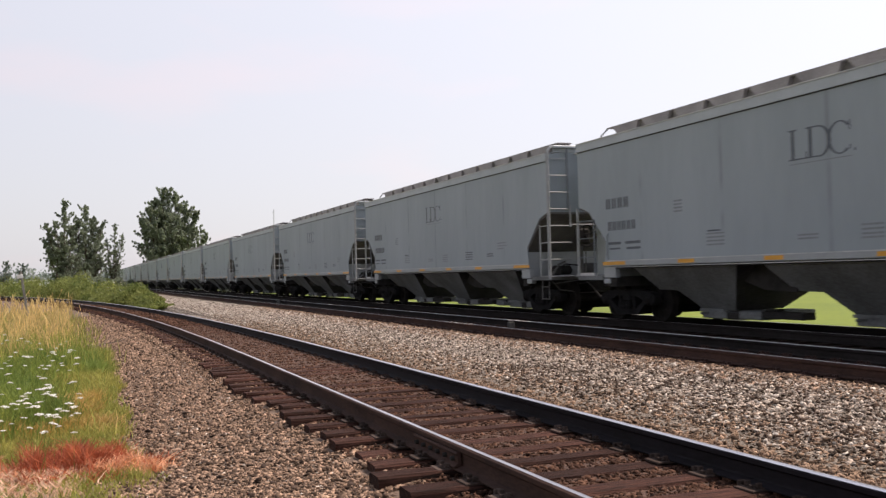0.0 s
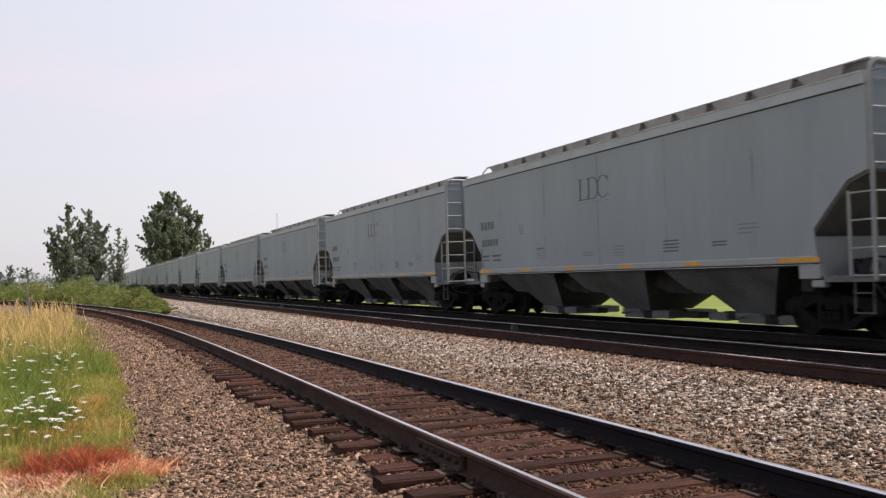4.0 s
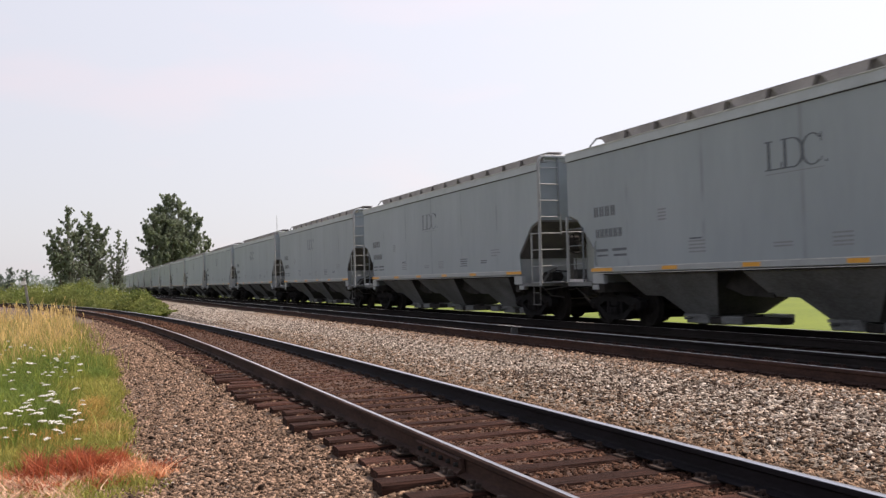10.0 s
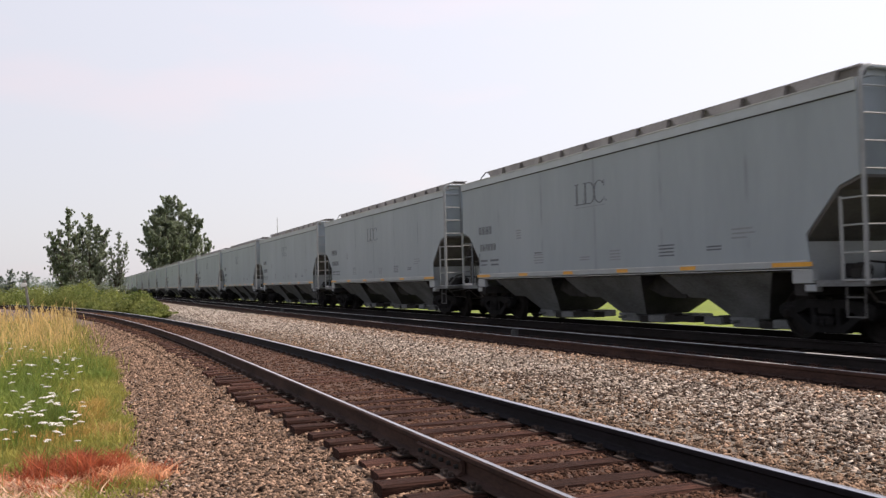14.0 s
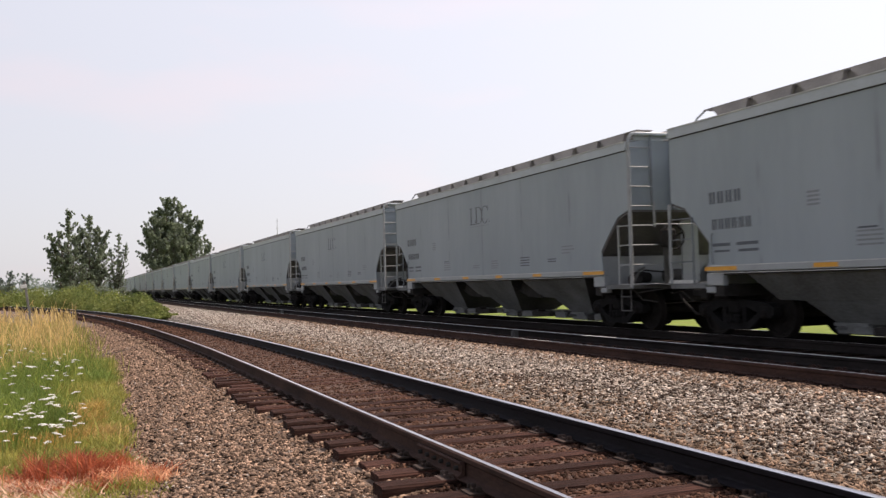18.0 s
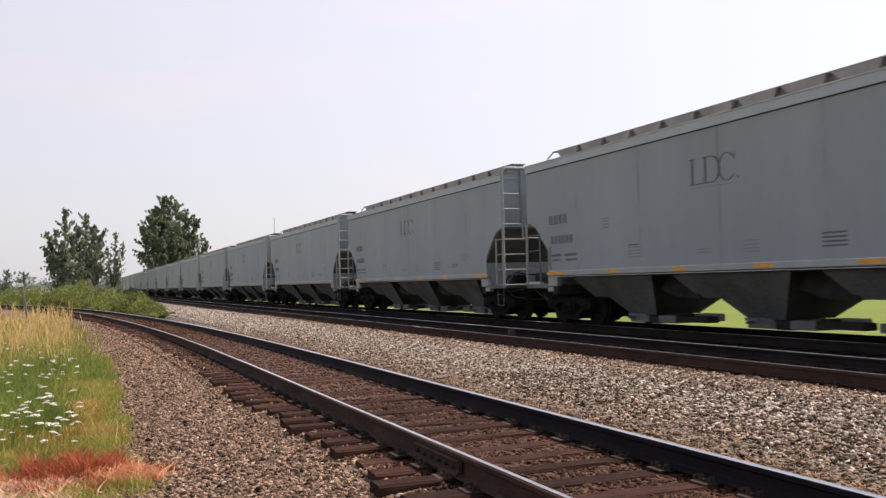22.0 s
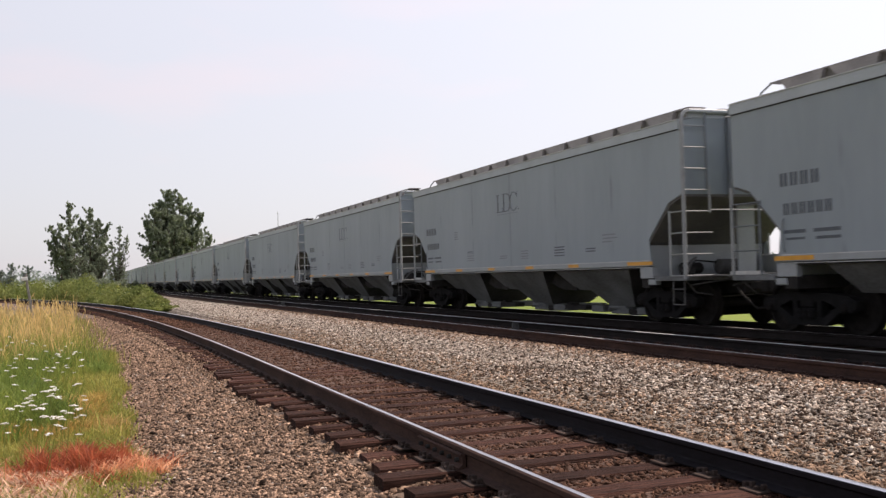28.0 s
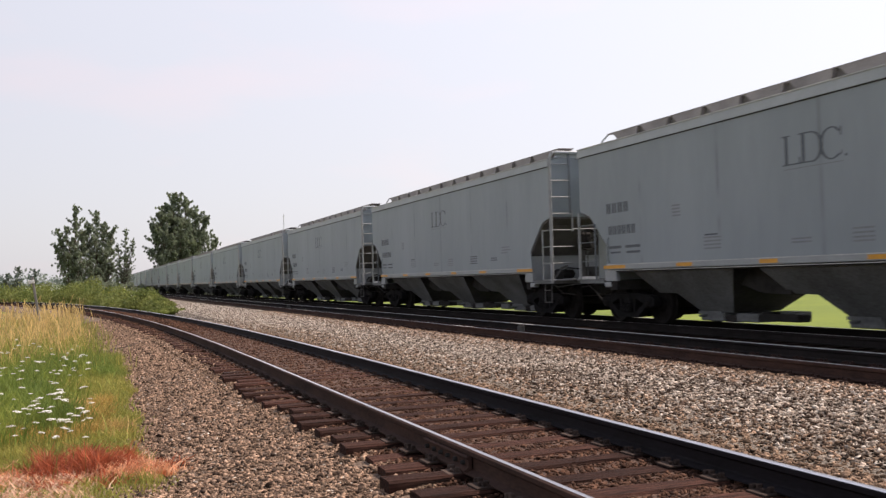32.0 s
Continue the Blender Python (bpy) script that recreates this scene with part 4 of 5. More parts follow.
FIRST_Y = 110.174 - 0.085 - CAR_LENGTH / 2     # the middle of one car at the start
FIRST, LAST, TAIL = -7, 40, 27                 # the tail never comes nearer than seventy metres
first_car = hopper_car()
tail_car = far_car(first_car)
train = [(first_car, FIRST)] + [(copy_thing(first_car, pose(TRAIN_X, 0, 0)), i) for i in range(FIRST + 1, TAIL)]
train += [(tail_car, TAIL)] + [(copy_thing(tail_car, pose(TRAIN_X, 0, 0)), i) for i in range(TAIL + 1, LAST)]
braked = [car for car, i in train if i == -5 or 2 <= i <= 13 or 23 <= i < TAIL]
hand_brake(braked[0])
for car in braked[1:]:
    for ob in [o for o in braked[0].children if o.name.startswith("brake_") and o.name.split(".")[0] in ("brake_wheel", "brake_housing", "brake_stand")]:
        twin = part(ob.name.split(".")[0], ob.data, None, car, "dark hand-brake wheel" if "wheel" in ob.name else "")


# ---- loose stones, grass and weeds ----
def bed_height(x, y):
    """The height of the stone surface, for arrays."""
    o = x - spur_x(y)
    z = np.interp(o, (-3.3, -2.95, -2.3, -1.5, -1.2, -0.88, 1.2, 1.5, 2.0, 2.6), (-0.54, -0.49, -0.415, -0.325, -0.281, -0.252, -0.24, -0.26, -0.29, -0.66))
    z = z + np.where((o > -0.8) & (o < 1.15), 0.024 * np.clip((y - 8) / 8, 0, 1), 0)
    z = z + np.where((o > -1.5) & (o < -0.85), 0.03 * np.clip((y - 11) / 8, 0, 1), 0)
    zm = np.interp(x, (4.6, 5.0, 5.6, 7.6, 7.95, 8.42, 8.5, 10.6, 11.1, 11.6), (-0.66, -0.28, -0.225, -0.215, -0.197, -0.197, -0.24, -0.24, -0.27, -0.24))
    soil = np.where(x < 1.2, np.interp(x, (-3, 0.4, 0.9, 1.2), (-0.48, -0.44, -0.5, -0.64)), -1)
    return np.maximum(np.maximum(z, zm), soil)


def stones(name, x, y, size, mat, label, sink=0.25):
    """Angular stones, each a squashed and skewed block of its own."""
    n = len(x)
    cube = np.array([(a, b, c) for a in (-1, 1) for b in (-1, 1) for c in (-1, 1)], float)
    v = cube[None] * 0.5 * (1 + rng.uniform(-0.85, 0.45, (n, 8, 3)))
    v *= (size[:, None] * rng.uniform(0.3, 1.7, (n, 3)))[:, None, :]
    a, b, c = rng.uniform(0, 6.28, (3, n))
    ca, sa, cb, sb, cc, sc = np.cos(a), np.sin(a), np.cos(b), np.sin(b), np.cos(c), np.sin(c)
    m = np.empty((n, 3, 3))
    m[:, 0] = np.stack([ca * cc - sa * sb * sc, -sa * cb, ca * sc + sa * sb * cc], 1)
    m[:, 1] = np.stack([sa * cc + ca * sb * sc, ca * cb, sa * sc - ca * sb * cc], 1)
    m[:, 2] = np.stack([-cb * sc, sb, cb * cc], 1)
    v = np.einsum("nij,nkj->nki", m, v) * np.array((1.0, 1.0, 0.7))      # they lie flat
    z = bed_height(x, y) + size * (0.5 - sink) * rng.uniform(-0.3, 1.0, n)
    v += np.stack([x, y, z], 1)[:, None, :]
    q = np.array([(0, 1, 3, 2), (4, 6, 7, 5), (0, 4, 5, 1), (2, 3, 7, 6), (0, 2, 6, 4), (1, 5, 7, 3)])
    f = (np.arange(n)[:, None, None] * 8 + q[None]).reshape(-1, 4)
    return tagged(new(name, raw_mesh(name, v.reshape(-1, 3), f, mat)), label, "gravel", kind="stuff")


def scatter(n, y0, y1, o0, o1, power=1.6):
    """Places between offsets o0 and o1 from the near track's centre, thicker near the eye."""
    y = y0 + (y1 - y0) * rng.random(n) ** power
    return spur_x(y) + o0 + (o1 - o0) * rng.random(n), y


def clear_of_ties(x, y):
    """Leaves out most stones that would lie on a tie."""
    near = np.min(np.abs(y[:, None] - np.array(tie_at)[None, :]), axis=1)
    keep = (near > 0.125) | (x < spur_x(y) - 1.33) | ((rng.random(len(y)) < np.interp(y, (7, 16, 24), (0.03, 0.25, 0.5))) & (np.abs(x - spur_x(y)) < 0.8))
    return x[keep], y[keep]


x, y = scatter(52000, 6.3, 34, -3.2, -1.05, 1.8)
x, y = clear_of_ties(x, y)
stones("gravel_brown", x, y, rng.uniform(0.011, 0.031, len(x)), STONE_BROWN, "loose angular brown ballast stones beside the near track")
x, y = scatter(50000, 4.3, 36, -1.25, 1.25, 1.4)
x, y = clear_of_ties(x, y)
stones("gravel_rusty", x, y, rng.uniform(0.014, 0.036, len(x)), STONE_RUST, "rusty ballast stones between the rails of the near track")
x, y = scatter(30000, 4.0, 40, 1.1, 2.9)
keep = rng.random(len(x)) < 1.15 - (x - spur_x(y) - 1.1) / 2.2
x, y = x[keep], y[keep]
stones("gravel_rusty", x, y, rng.uniform(0.014, 0.036, len(x)), STONE_TAN, "brown ballast stones along the far rail of the near track")
n = 64000
y = 4.0 + 46 * rng.random(n) ** 1.6
x = 5.15 + 3.05 * rng.random(n) ** 0.62
stones("gravel_grey", x, y, rng.uniform(0.013, 0.034, n), STONE_GREY, "pale grey angular ballast stones between the tracks")
n = 12000
y = 6.0 + 40 * rng.random(n) ** 1.4
x = 7.4 + 1.02 * rng.random(n) ** 0.75
stones("gravel_brown", x, y, rng.uniform(0.018, 0.042, n), STONE_BROWN, "brown stained ballast stones along the main track's tie ends")


x, y = scatter(1000, 6.0, 34, -3.1, -1.35)
stones("gravel_pale", x, y, rng.uniform(0.011, 0.026, len(x)), STONE_PALE, "scattered pale stones in the brown gravel", 0.1)
x, y = scatter(1800, 6.0, 34, -3.1, -1.35)
stones("gravel_dark", x, y, rng.uniform(0.018, 0.045, len(x)), STONE_DARK, "scattered dark stones in the brown gravel", 0.1)
for n, mat, tone in ((12000, STONE_PALE, "pale"), (9000, STONE_DARK, "dark")):
    y = 4.0 + 50 * rng.random(n) ** 1.5
    x = 5.15 + 3.0 * rng.random(n) ** 0.7
    stones("gravel_" + tone, x, y, rng.uniform(0.014, 0.037, n), mat, "scattered " + tone + " stones in the grey gravel", 0.1)


x, y = scatter(5000, -4, 6.3, -3.1, -1.35, 1.0)
stones("gravel_brown", x, y, rng.uniform(0.015, 0.045, len(x)), STONE_BROWN, "brown ballast stones beside the near track, by the camera")
n = 4500
y = 4.2 + 9 * rng.random(n)
x = 5.3 + 2.7 * rng.random(n)
stones("gravel_dark", x, y, rng.uniform(0.015, 0.037, n), STONE_DARK, "dark stones in the near grey gravel", 0.1)
n = 9000
y = 30 + 45 * rng.random(n)
x = 4.4 + 3.6 * rng.random(n)
keep = x > spur_x(y) + 1.6
stones("gravel_pale", x[keep], y[keep], rng.uniform(0.02, 0.042, n)[keep], STONE_PALE, "pale stones in the gravel farther on", 0.2)
n = 4500
y = 30 + 45 * rng.random(n)
x = 4.4 + 3.6 * rng.random(n)
keep = x > spur_x(y) + 1.6
stones("gravel_dark", x[keep], y[keep], rng.uniform(0.02, 0.045, n)[keep], STONE_DARK, "dark stones in the gravel farther on", 0.2)


x, y = scatter(14000, 18, 46, -3.1, -1.3, 1.1)
stones("gravel_brown", x, y, rng.uniform(0.018, 0.045, len(x)), STONE_BROWN, "brown ballast stones beside the bend of the near track")
x, y = scatter(12000, 30, 62, -1.1, 1.6, 1.1)
stones("gravel_rusty", x, y, rng.uniform(0.03, 0.07, len(x)), STONE_RUST, "rusty ballast stones in the bend of the near track")


def blades(name, x, y, z, height, width, lean, mat, label, category="grass", tip=0.15):
    """Thin curved blades, each of two quads tapering to a tip, or widening to a seed head."""
    n = len(x)
    a = rng.uniform(0, 6.28, n)
    d = np.stack([np.cos(a), np.sin(a)], 1)
    b = rng.uniform(0, 6.28, n)
    side = np.stack([np.cos(b), np.sin(b)], 1) * (width * rng.uniform(0.6, 1.3, n))[:, None] * 0.5
    h = height * (rng.uniform(0.55, 1.15, n) if category == "grass" else rng.uniform(0.15, 1.25, n) * (0.75 + 0.35 * np.sin(x * 17 + 2 * np.sin(y * 11)) * np.sin(y * 13)))
    le = lean * h * rng.uniform(0.2, 1.0, n)
    v = np.zeros((n, 6, 3))
    for i, (k, bend_, w) in enumerate(((0, 0, 1), (0.55, 0.25, 0.8), (1.0, 1.0, tip))):
        cx, cy, cz = x + d[:, 0] * le * bend_, y + d[:, 1] * le * bend_, z + h * k
        v[:, 2 * i] = np.stack([cx - side[:, 0] * w, cy - side[:, 1] * w, cz], 1)
        v[:, 2 * i + 1] = np.stack([cx + side[:, 0] * w, cy + side[:, 1] * w, cz], 1)
    q = np.array([(0, 1, 3, 2), (2, 3, 5, 4)])
    f = (np.arange(n)[:, None, None] * 6 + q[None]).reshape(-1, 4)
    return tagged(new(name, raw_mesh(name, v.reshape(-1, 3), f, mat)), label, category, kind="stuff")


def verge(n, y0, y1, x0, edge, power=1.3, even=False, rag=0.07):
    """Places on the verge, from x0 to a ragged edge."""
    y = y0 + (y1 - y0) * rng.random(n) ** power
    e = edge + np.clip((y - 13) * 0.028, -0.3, 0.25) + 0.06 * np.sin(y * 1.7) + 0.04 * np.sin(y * 4.1 + 1) + rng.normal(0, rag, n)
    x = e - (e - x0) * rng.random(n)
    tuft = np.sin(x * 5.1 + 1.3 * np.sin(y * 2.3)) * np.sin(y * 3.7 + 1.9 * np.sin(x * 3.1)) + rng.normal(0, 0.45, n) + 2 * even
    keep = (tuft > -0.25) & (x < spur_x(y) - 2.3)
    x, y = x[keep], y[keep]
    return x, y, np.interp(x, (-14, -10, -3, 0.4, 0.9), (-0.66, -0.55, -0.48, -0.44, -0.5)) - 0.01


x, y, z = verge(60000, 9.2, 24, -2.2, 0.50, 1.3, True)
blades("grass_green", x, y, z, 0.13, 0.013, 0.9, GRASS_OLIVE, "short olive-green grass at the edge of the gravel")
x, y, z = verge(16000, -8, 7.2, -6, 0.45, 1.0)
blades("grass_green", x, y, z, 0.15, 0.014, 0.9, GRASS_OLIVE, "short olive-green grass where the camera stands")
x, y, z = verge(12000, 10.5, 30, -3.5, -0.25, rag=0.25)
blades("grass_green", x, y, z, 0.36, 0.014, 0.85, GRASS_GREEN, "lush green grass on the verge")
def patch(n, spots):
    """Places in round patches (x, y, half width, half depth) on the verge."""
    k = rng.integers(0, len(spots), n)
    s = np.array(spots, float)[k]
    x, y = s[:, 0] + rng.normal(0, 0.5, n) * s[:, 2], s[:, 1] + rng.normal(0, 0.5, n) * s[:, 3]
    return x, y, np.interp(x, (-3, 0.4, 0.9), (-0.48, -0.44, -0.5)) - 0.01


def strewn(n, x0, x1, y0, y1):
    """Many small uneven clumps inside a stretch of the verge."""
    return patch(n, [(x0 + (x1 - x0) * rng.random(), y0 + (y1 - y0) * rng.random(), rng.uniform(0.12, 0.34), rng.uniform(0.10, 0.28)) for _ in range(14)])


x, y, z = verge(9000, 19, 50, -7.0, 0.3, 1.2, rag=0.25)
blades("grass_green", x, y, z, 0.42, 0.022, 0.5, GRASS_OLIVE, "olive grass under the dry stalks")
r = random.Random(21)
for n, y0, y1, h, w in ((480, 20, 29, 0.72, 0.011), (900, 26, 38, 0.92, 0.014), (1150, 36, 56, 1.0, 0.022)):
    x, y, z = patch(n, [(r.uniform(-0.075 * k - 0.4, 0.15 - 0.008 * k), k, r.uniform(0.15, 0.6), r.uniform(0.3, 1.2)) for k in (r.uniform(y0, y1) for _ in range(34))])
    blades("grass_dry", x, y, z, h, w, 0.45, GRASS_STRAW, "tall dry straw-yellow grass gone to seed", "weeds", tip=1.3)
x, y, z = patch(5200, ((-0.7, 14, 0.4, 1.2), (-1.0, 18, 0.6, 1.8), (-0.4, 12, 0.3, 0.7), (-1.1, 15.5, 0.5, 1.0), (-0.5, 20.5, 0.6, 1.5)))
blades("grass_green", x, y, z, 0.34, 0.016, 0.7, GRASS_DEEP, "lush deep green grass in thick tufts")
x, y, z = patch(2000, ((0.25, 20.5, 0.3, 1.4), (0.35, 18.6, 0.2, 0.8), (0.1, 22, 0.4, 1.2)))
blades("grass_green", x, y, z, 0.2, 0.016, 0.9, GRASS_DEEP, "deep green low plants at the edge of the gravel")
x, y, z = patch(3600, ((0.0, 11.4, 0.22, 0.5), (0.12, 12.6, 0.2, 0.7), (-0.3, 11.0, 0.25, 0.4), (0.2, 13.8, 0.15, 0.6), (-0.7, 11.4, 0.2, 0.5)))
blades("grass_dry", x, y, z, 0.16, 0.012, 1.0, GRASS_OCHRE, "short ochre grass drying out")
x, y, z = strewn(4200, -0.34, 0.20, 8.85, 9.5)
blades("weeds_dead", x, y, z, 0.22, 0.013, 1.1, WEED_RUST, "dead rust-red weeds", "weeds")
x, y, z = strewn(1400, -0.60, 0.65, 8.2, 9.2)
blades("weeds_dead", x, y, z, 0.13, 0.015, 1.6, WEED_RUST, "low dead rust-red weeds", "weeds")
x, y, z = strewn(2200, 0.02, 0.62, 8.6, 9.15)
blades("weeds_dead", x, y, z, 0.14, 0.016, 1.6, WEED_PALE, "dead pale orange weeds", "weeds")
x, y, z = strewn(1500, -0.85, -0.2, 8.5, 9.5)
blades("weeds_dead", x, y, z, 0.12, 0.018, 1.7, WEED_PALE, "dead pale orange weeds", "weeds")
x, y, z = strewn(3800, -0.85, 0.05, 8.0, 8.95)
blades("weeds_dead", x, y, z, 0.10, 0.022, 1.6, WEED_PINK, "bleached pinkish dead leaves lying flat", "weeds")
x, y, z = strewn(300, -0.1, 0.55, 7.9, 8.4)
blades("grass_green", x, y, z, 0.11, 0.011, 1.1, GRASS_OLIVE, "fresh green grass in front of the dead weeds")
x, y, z = verge(5500, 7.0, 9.8, -1.8, 0.58)
blades("grass_green", x, y, z, 0.09, 0.012, 1.2, GRASS_OLIVE, "short olive grass among the dead weeds")
x, y, z = patch(1500, ((-0.35, 12.2, 0.35, 0.5), (-0.1, 13.6, 0.3, 0.6), (-0.75, 17.0, 0.4, 0.7), (-1.2, 20.0, 0.5, 0.8), (0.25, 11.2, 0.2, 0.4)))
blades("grass_dry", x, y, z, 0.17, 0.014, 1.1, GRASS_TAN, "dry tan patches in the short grass")


def umbel_meshes():
    """A flat white flower head of small clusters on rays, and its stem."""
    bm = bmesh.new()
    r = random.Random(3)
    for i in range(22):
        a, d = r.uniform(0, 6.28), 0.055 * math.sqrt(r.random())
        s = r.uniform(0.009, 0.015)
        m = Matrix.Translation((d * math.cos(a), d * math.sin(a), 0.012 - d * d * 4 + r.uniform(-0.003, 0.003))) @ Matrix.Diagonal((s, s, s * 0.5, 1))
        bmesh.ops.create_icosphere(bm, subdivisions=1, radius=1, matrix=m)
    head = mesh_of("flower_head", bm, PETAL)
    bm = bmesh.new()
    tube(bm, [(0.02, 0.01, -0.8), (0.01, 0, -0.4), (0, 0, -0.05)], 0.004, 4)
    for k in range(7):
        tube(bm, [(0, 0, -0.05), (0.04 * math.cos(k * 0.9), 0.04 * math.sin(k * 0.9), 0.0)], 0.0018, 3)
    return head, mesh_of("stem", bm, STEM)


head_mesh, stem_mesh = umbel_meshes()
r = random.Random(11)
for i in range(132):
    yy = 8.4 + 15 * r.random() ** 1.25 if i < 112 else r.uniform(8.5, 11.5)
    xx = 0.06 - (0.30 + 0.085 * yy) * r.random() ** 0.9 if i < 112 else r.uniform(-0.075 * yy, 0.02)
    flower = empty("white_umbel_flower", "white flat-topped wild flower on a thin green stem", "flower", "wild flowers on the verge")
    k = r.uniform(0.65, 1.2)
    flower.matrix_basis = pose(xx, yy, -0.46 + 0.8 * k * 0.61, r.uniform(-12, 12), r.uniform(-12, 12), r.uniform(0, 360)) @ Matrix.Scale(k * 0.6, 4)
    part("flower_head", head_mesh, None, flower)
    part("stem", stem_mesh, None, flower)


# ---- bushes and trees ----
def leaf_cloud(name, centres, spread_, count, size, mat):
    """Small folded leaves strewn thickly round the centres, most of them on the outside."""
    centres, spread_ = np.asarray(centres, float), np.asarray(spread_, float)
    k = rng.integers(0, len(centres), count)
    d = rng.normal(size=(count, 3))
    d /= np.linalg.norm(d, axis=1)[:, None]
    c = centres[k] + d * spread_[k] * (rng.random(count) ** 0.45)[:, None]
    u = rng.normal(size=(count, 3))
    u /= np.linalg.norm(u, axis=1)[:, None]
    w = np.cross(u, rng.normal(size=(count, 3)))
    w /= np.linalg.norm(w, axis=1)[:, None]
    s = (size * rng.uniform(0.6, 1.4, count))[:, None]
    v = np.stack([c - u * s, c + w * s * 0.55, c + u * s, c - w * s * 0.55], 1)
    f = np.arange(count * 4).reshape(-1, 4)
    return raw_mesh(name, v.reshape(-1, 3), f, mat)


def tree(x, y, leaders, seed, label, leaves=9000, leaf=0.16, mat=TREE_LEAF, trunk=0.3):
    """Leaders (sideways, along, height, reach, foot) rise from one foot; steep side branches with tufts of leaves stand off each of them."""
    r = random.Random(seed)
    ob = empty("tree", label, "tree", "trees beside the line")
    ob.location = (x, y, -0.62)
    bm = bmesh.new()
    centres, spreads = [], []
    for dx, dy, h, reach, foot in leaders:
        sway = r.uniform(-0.3, 0.3)
        line = [Vector((dx * (k ** 0.7) + sway * math.sin(k * 5), dy * k, h * k)) for k in (0, 0.2, 0.4, 0.6, 0.8, 1.0)]
        tube(bm, line, [trunk * (1 - 0.93 * k) for k in (0, 0.2, 0.4, 0.6, 0.8, 1.0)], 6)
        n = int(h * (1 - foot) / 0.27)
        for i in range(n):
            k = foot + (1 - foot) * (i + r.random()) / n
            j = min(int(k * 5), 4)
            base = line[j].lerp(line[j + 1], k * 5 - j)
            up = (k - foot) / (1 - foot)
            ln = reach * (0.35 + 0.75 * math.sin(math.pi * min(1.0, 0.22 + up * 0.70))) * (1.05 - 0.62 * up) * r.uniform(0.35, 1.35)
            a = r.uniform(0, 6.283)
            tip = base + Vector((math.cos(a) * ln, math.sin(a) * ln, ln * r.uniform(0.35, 1.1)))
            tube(bm, [base, base.lerp(tip, 0.5) + Vector((0, 0, -0.08 * ln)), tip], [0.05 + 0.05 * (1 - k), 0.04, 0.015], 4)
            for q in (0.3, 0.55, 0.8, 1.0, 1.14):
                c = base.lerp(tip, q) + Vector((r.uniform(-0.25, 0.25), r.uniform(-0.25, 0.25), r.uniform(-0.15, 0.3)))
                sp = reach * r.uniform(0.06, 0.13) * (1.35 - 0.75 * q)
                centres.append(tuple(c))
                spreads.append((sp, sp, sp * r.uniform(0.9, 1.7)))
        for q in (0.94, 0.98, 1.02):
            centres.append(tuple(line[5] * q))
            spreads.append((0.22, 0.22, 0.5))
    part("trunk", bm, BARK, ob, "grey-brown trunk and limbs")
    part("crown", leaf_cloud("crown", centres, spreads, leaves, leaf, mat), None, ob)
    return ob


tree(19.0, 215, ((-0.8, 0, 21.2, 4.6, 0.03), (1.9, 0.5, 20.4, 4.4, 0.03), (-4.0, -1, 17.0, 4.4, 0.03), (4.3, 1, 17.6, 4.4, 0.03), (-5.6, 0.5, 14.6, 3.4, 0.03),
                (6.4, -0.5, 16.4, 3.4, 0.15), (0.5, -2.5, 15.6, 5.0, 0.03), (-4.9, 1, 9.5, 2.6, 0.02), (4.8, -1.5, 12.6, 5.0, 0.03), (8.3, 0.3, 11.6, 2.8, 0.25), (-2.2, 2, 18.6, 4.4, 0.03)),
     5, "tall dense dark green poplar behind the train", leaves=175000, leaf=0.145, trunk=0.4)
tree(-0.9, 180, ((-0.9, 0, 16.0, 2.6, 0.03), (-3.3, 0.4, 11.6, 2.3, 0.03), (-4.0, 0, 9.2, 1.7, 0.03), (-2.0, -1, 12.2, 2.5, 0.03), (0.3, 1, 11.4, 2.3, 0.03), (-0.5, -0.8, 8.0, 3.2, 0.02)),
     8, "tall ragged dark green poplar in a clump", leaves=60000, leaf=0.115)
tree(1.7, 184, ((0.4, 0, 15.2, 3.0, 0.03), (1.6, 0.5, 13.2, 3.0, 0.04), (3.0, 0, 12.2, 2.4, 0.10), (-1.2, 0.6, 13.0, 2.8, 0.03), (2.2, -0.8, 8.6, 3.0, 0.03), (2.9, 0.3, 5.8, 2.0, 0.02)),
     19, "tall ragged dark green poplar in a clump", leaves=60000, leaf=0.115)
tree(7.2, 205, ((0.9, 0, 13.2, 1.6, 0.05), (-0.8, 0.3, 10.2, 1.4, 0.04), (2.0, 0.2, 11.2, 1.3, 0.15), (0.4, -0.4, 8.0, 1.9, 0.03), (-1.4, 0, 5.2, 1.2, 0.02)),
     23, "slender ragged green poplar", leaves=20000, leaf=0.11, trunk=0.2)


def mound(name, spots, leaf, mat, label, count):
    """Bramble: humps of small leaves over arching canes."""
    cs, sp = [], []
    for x, y, w, h in spots:
        for _ in range(10):
            a, d = rng.uniform(0, 6.28), w * math.sqrt(rng.random()) * 0.85
            hh = h * (1 - 0.6 * (d / w) ** 2)
            cs.append((x + d * math.cos(a), y + d * math.sin(a), -0.5 + hh * rng.uniform(0.35, 0.8)))
            sp.append((w * 0.45, w * 0.45, hh * 0.34))
    return tagged(new(name, leaf_cloud(name, cs, sp, count, leaf, mat)), label, "bush", kind="stuff")


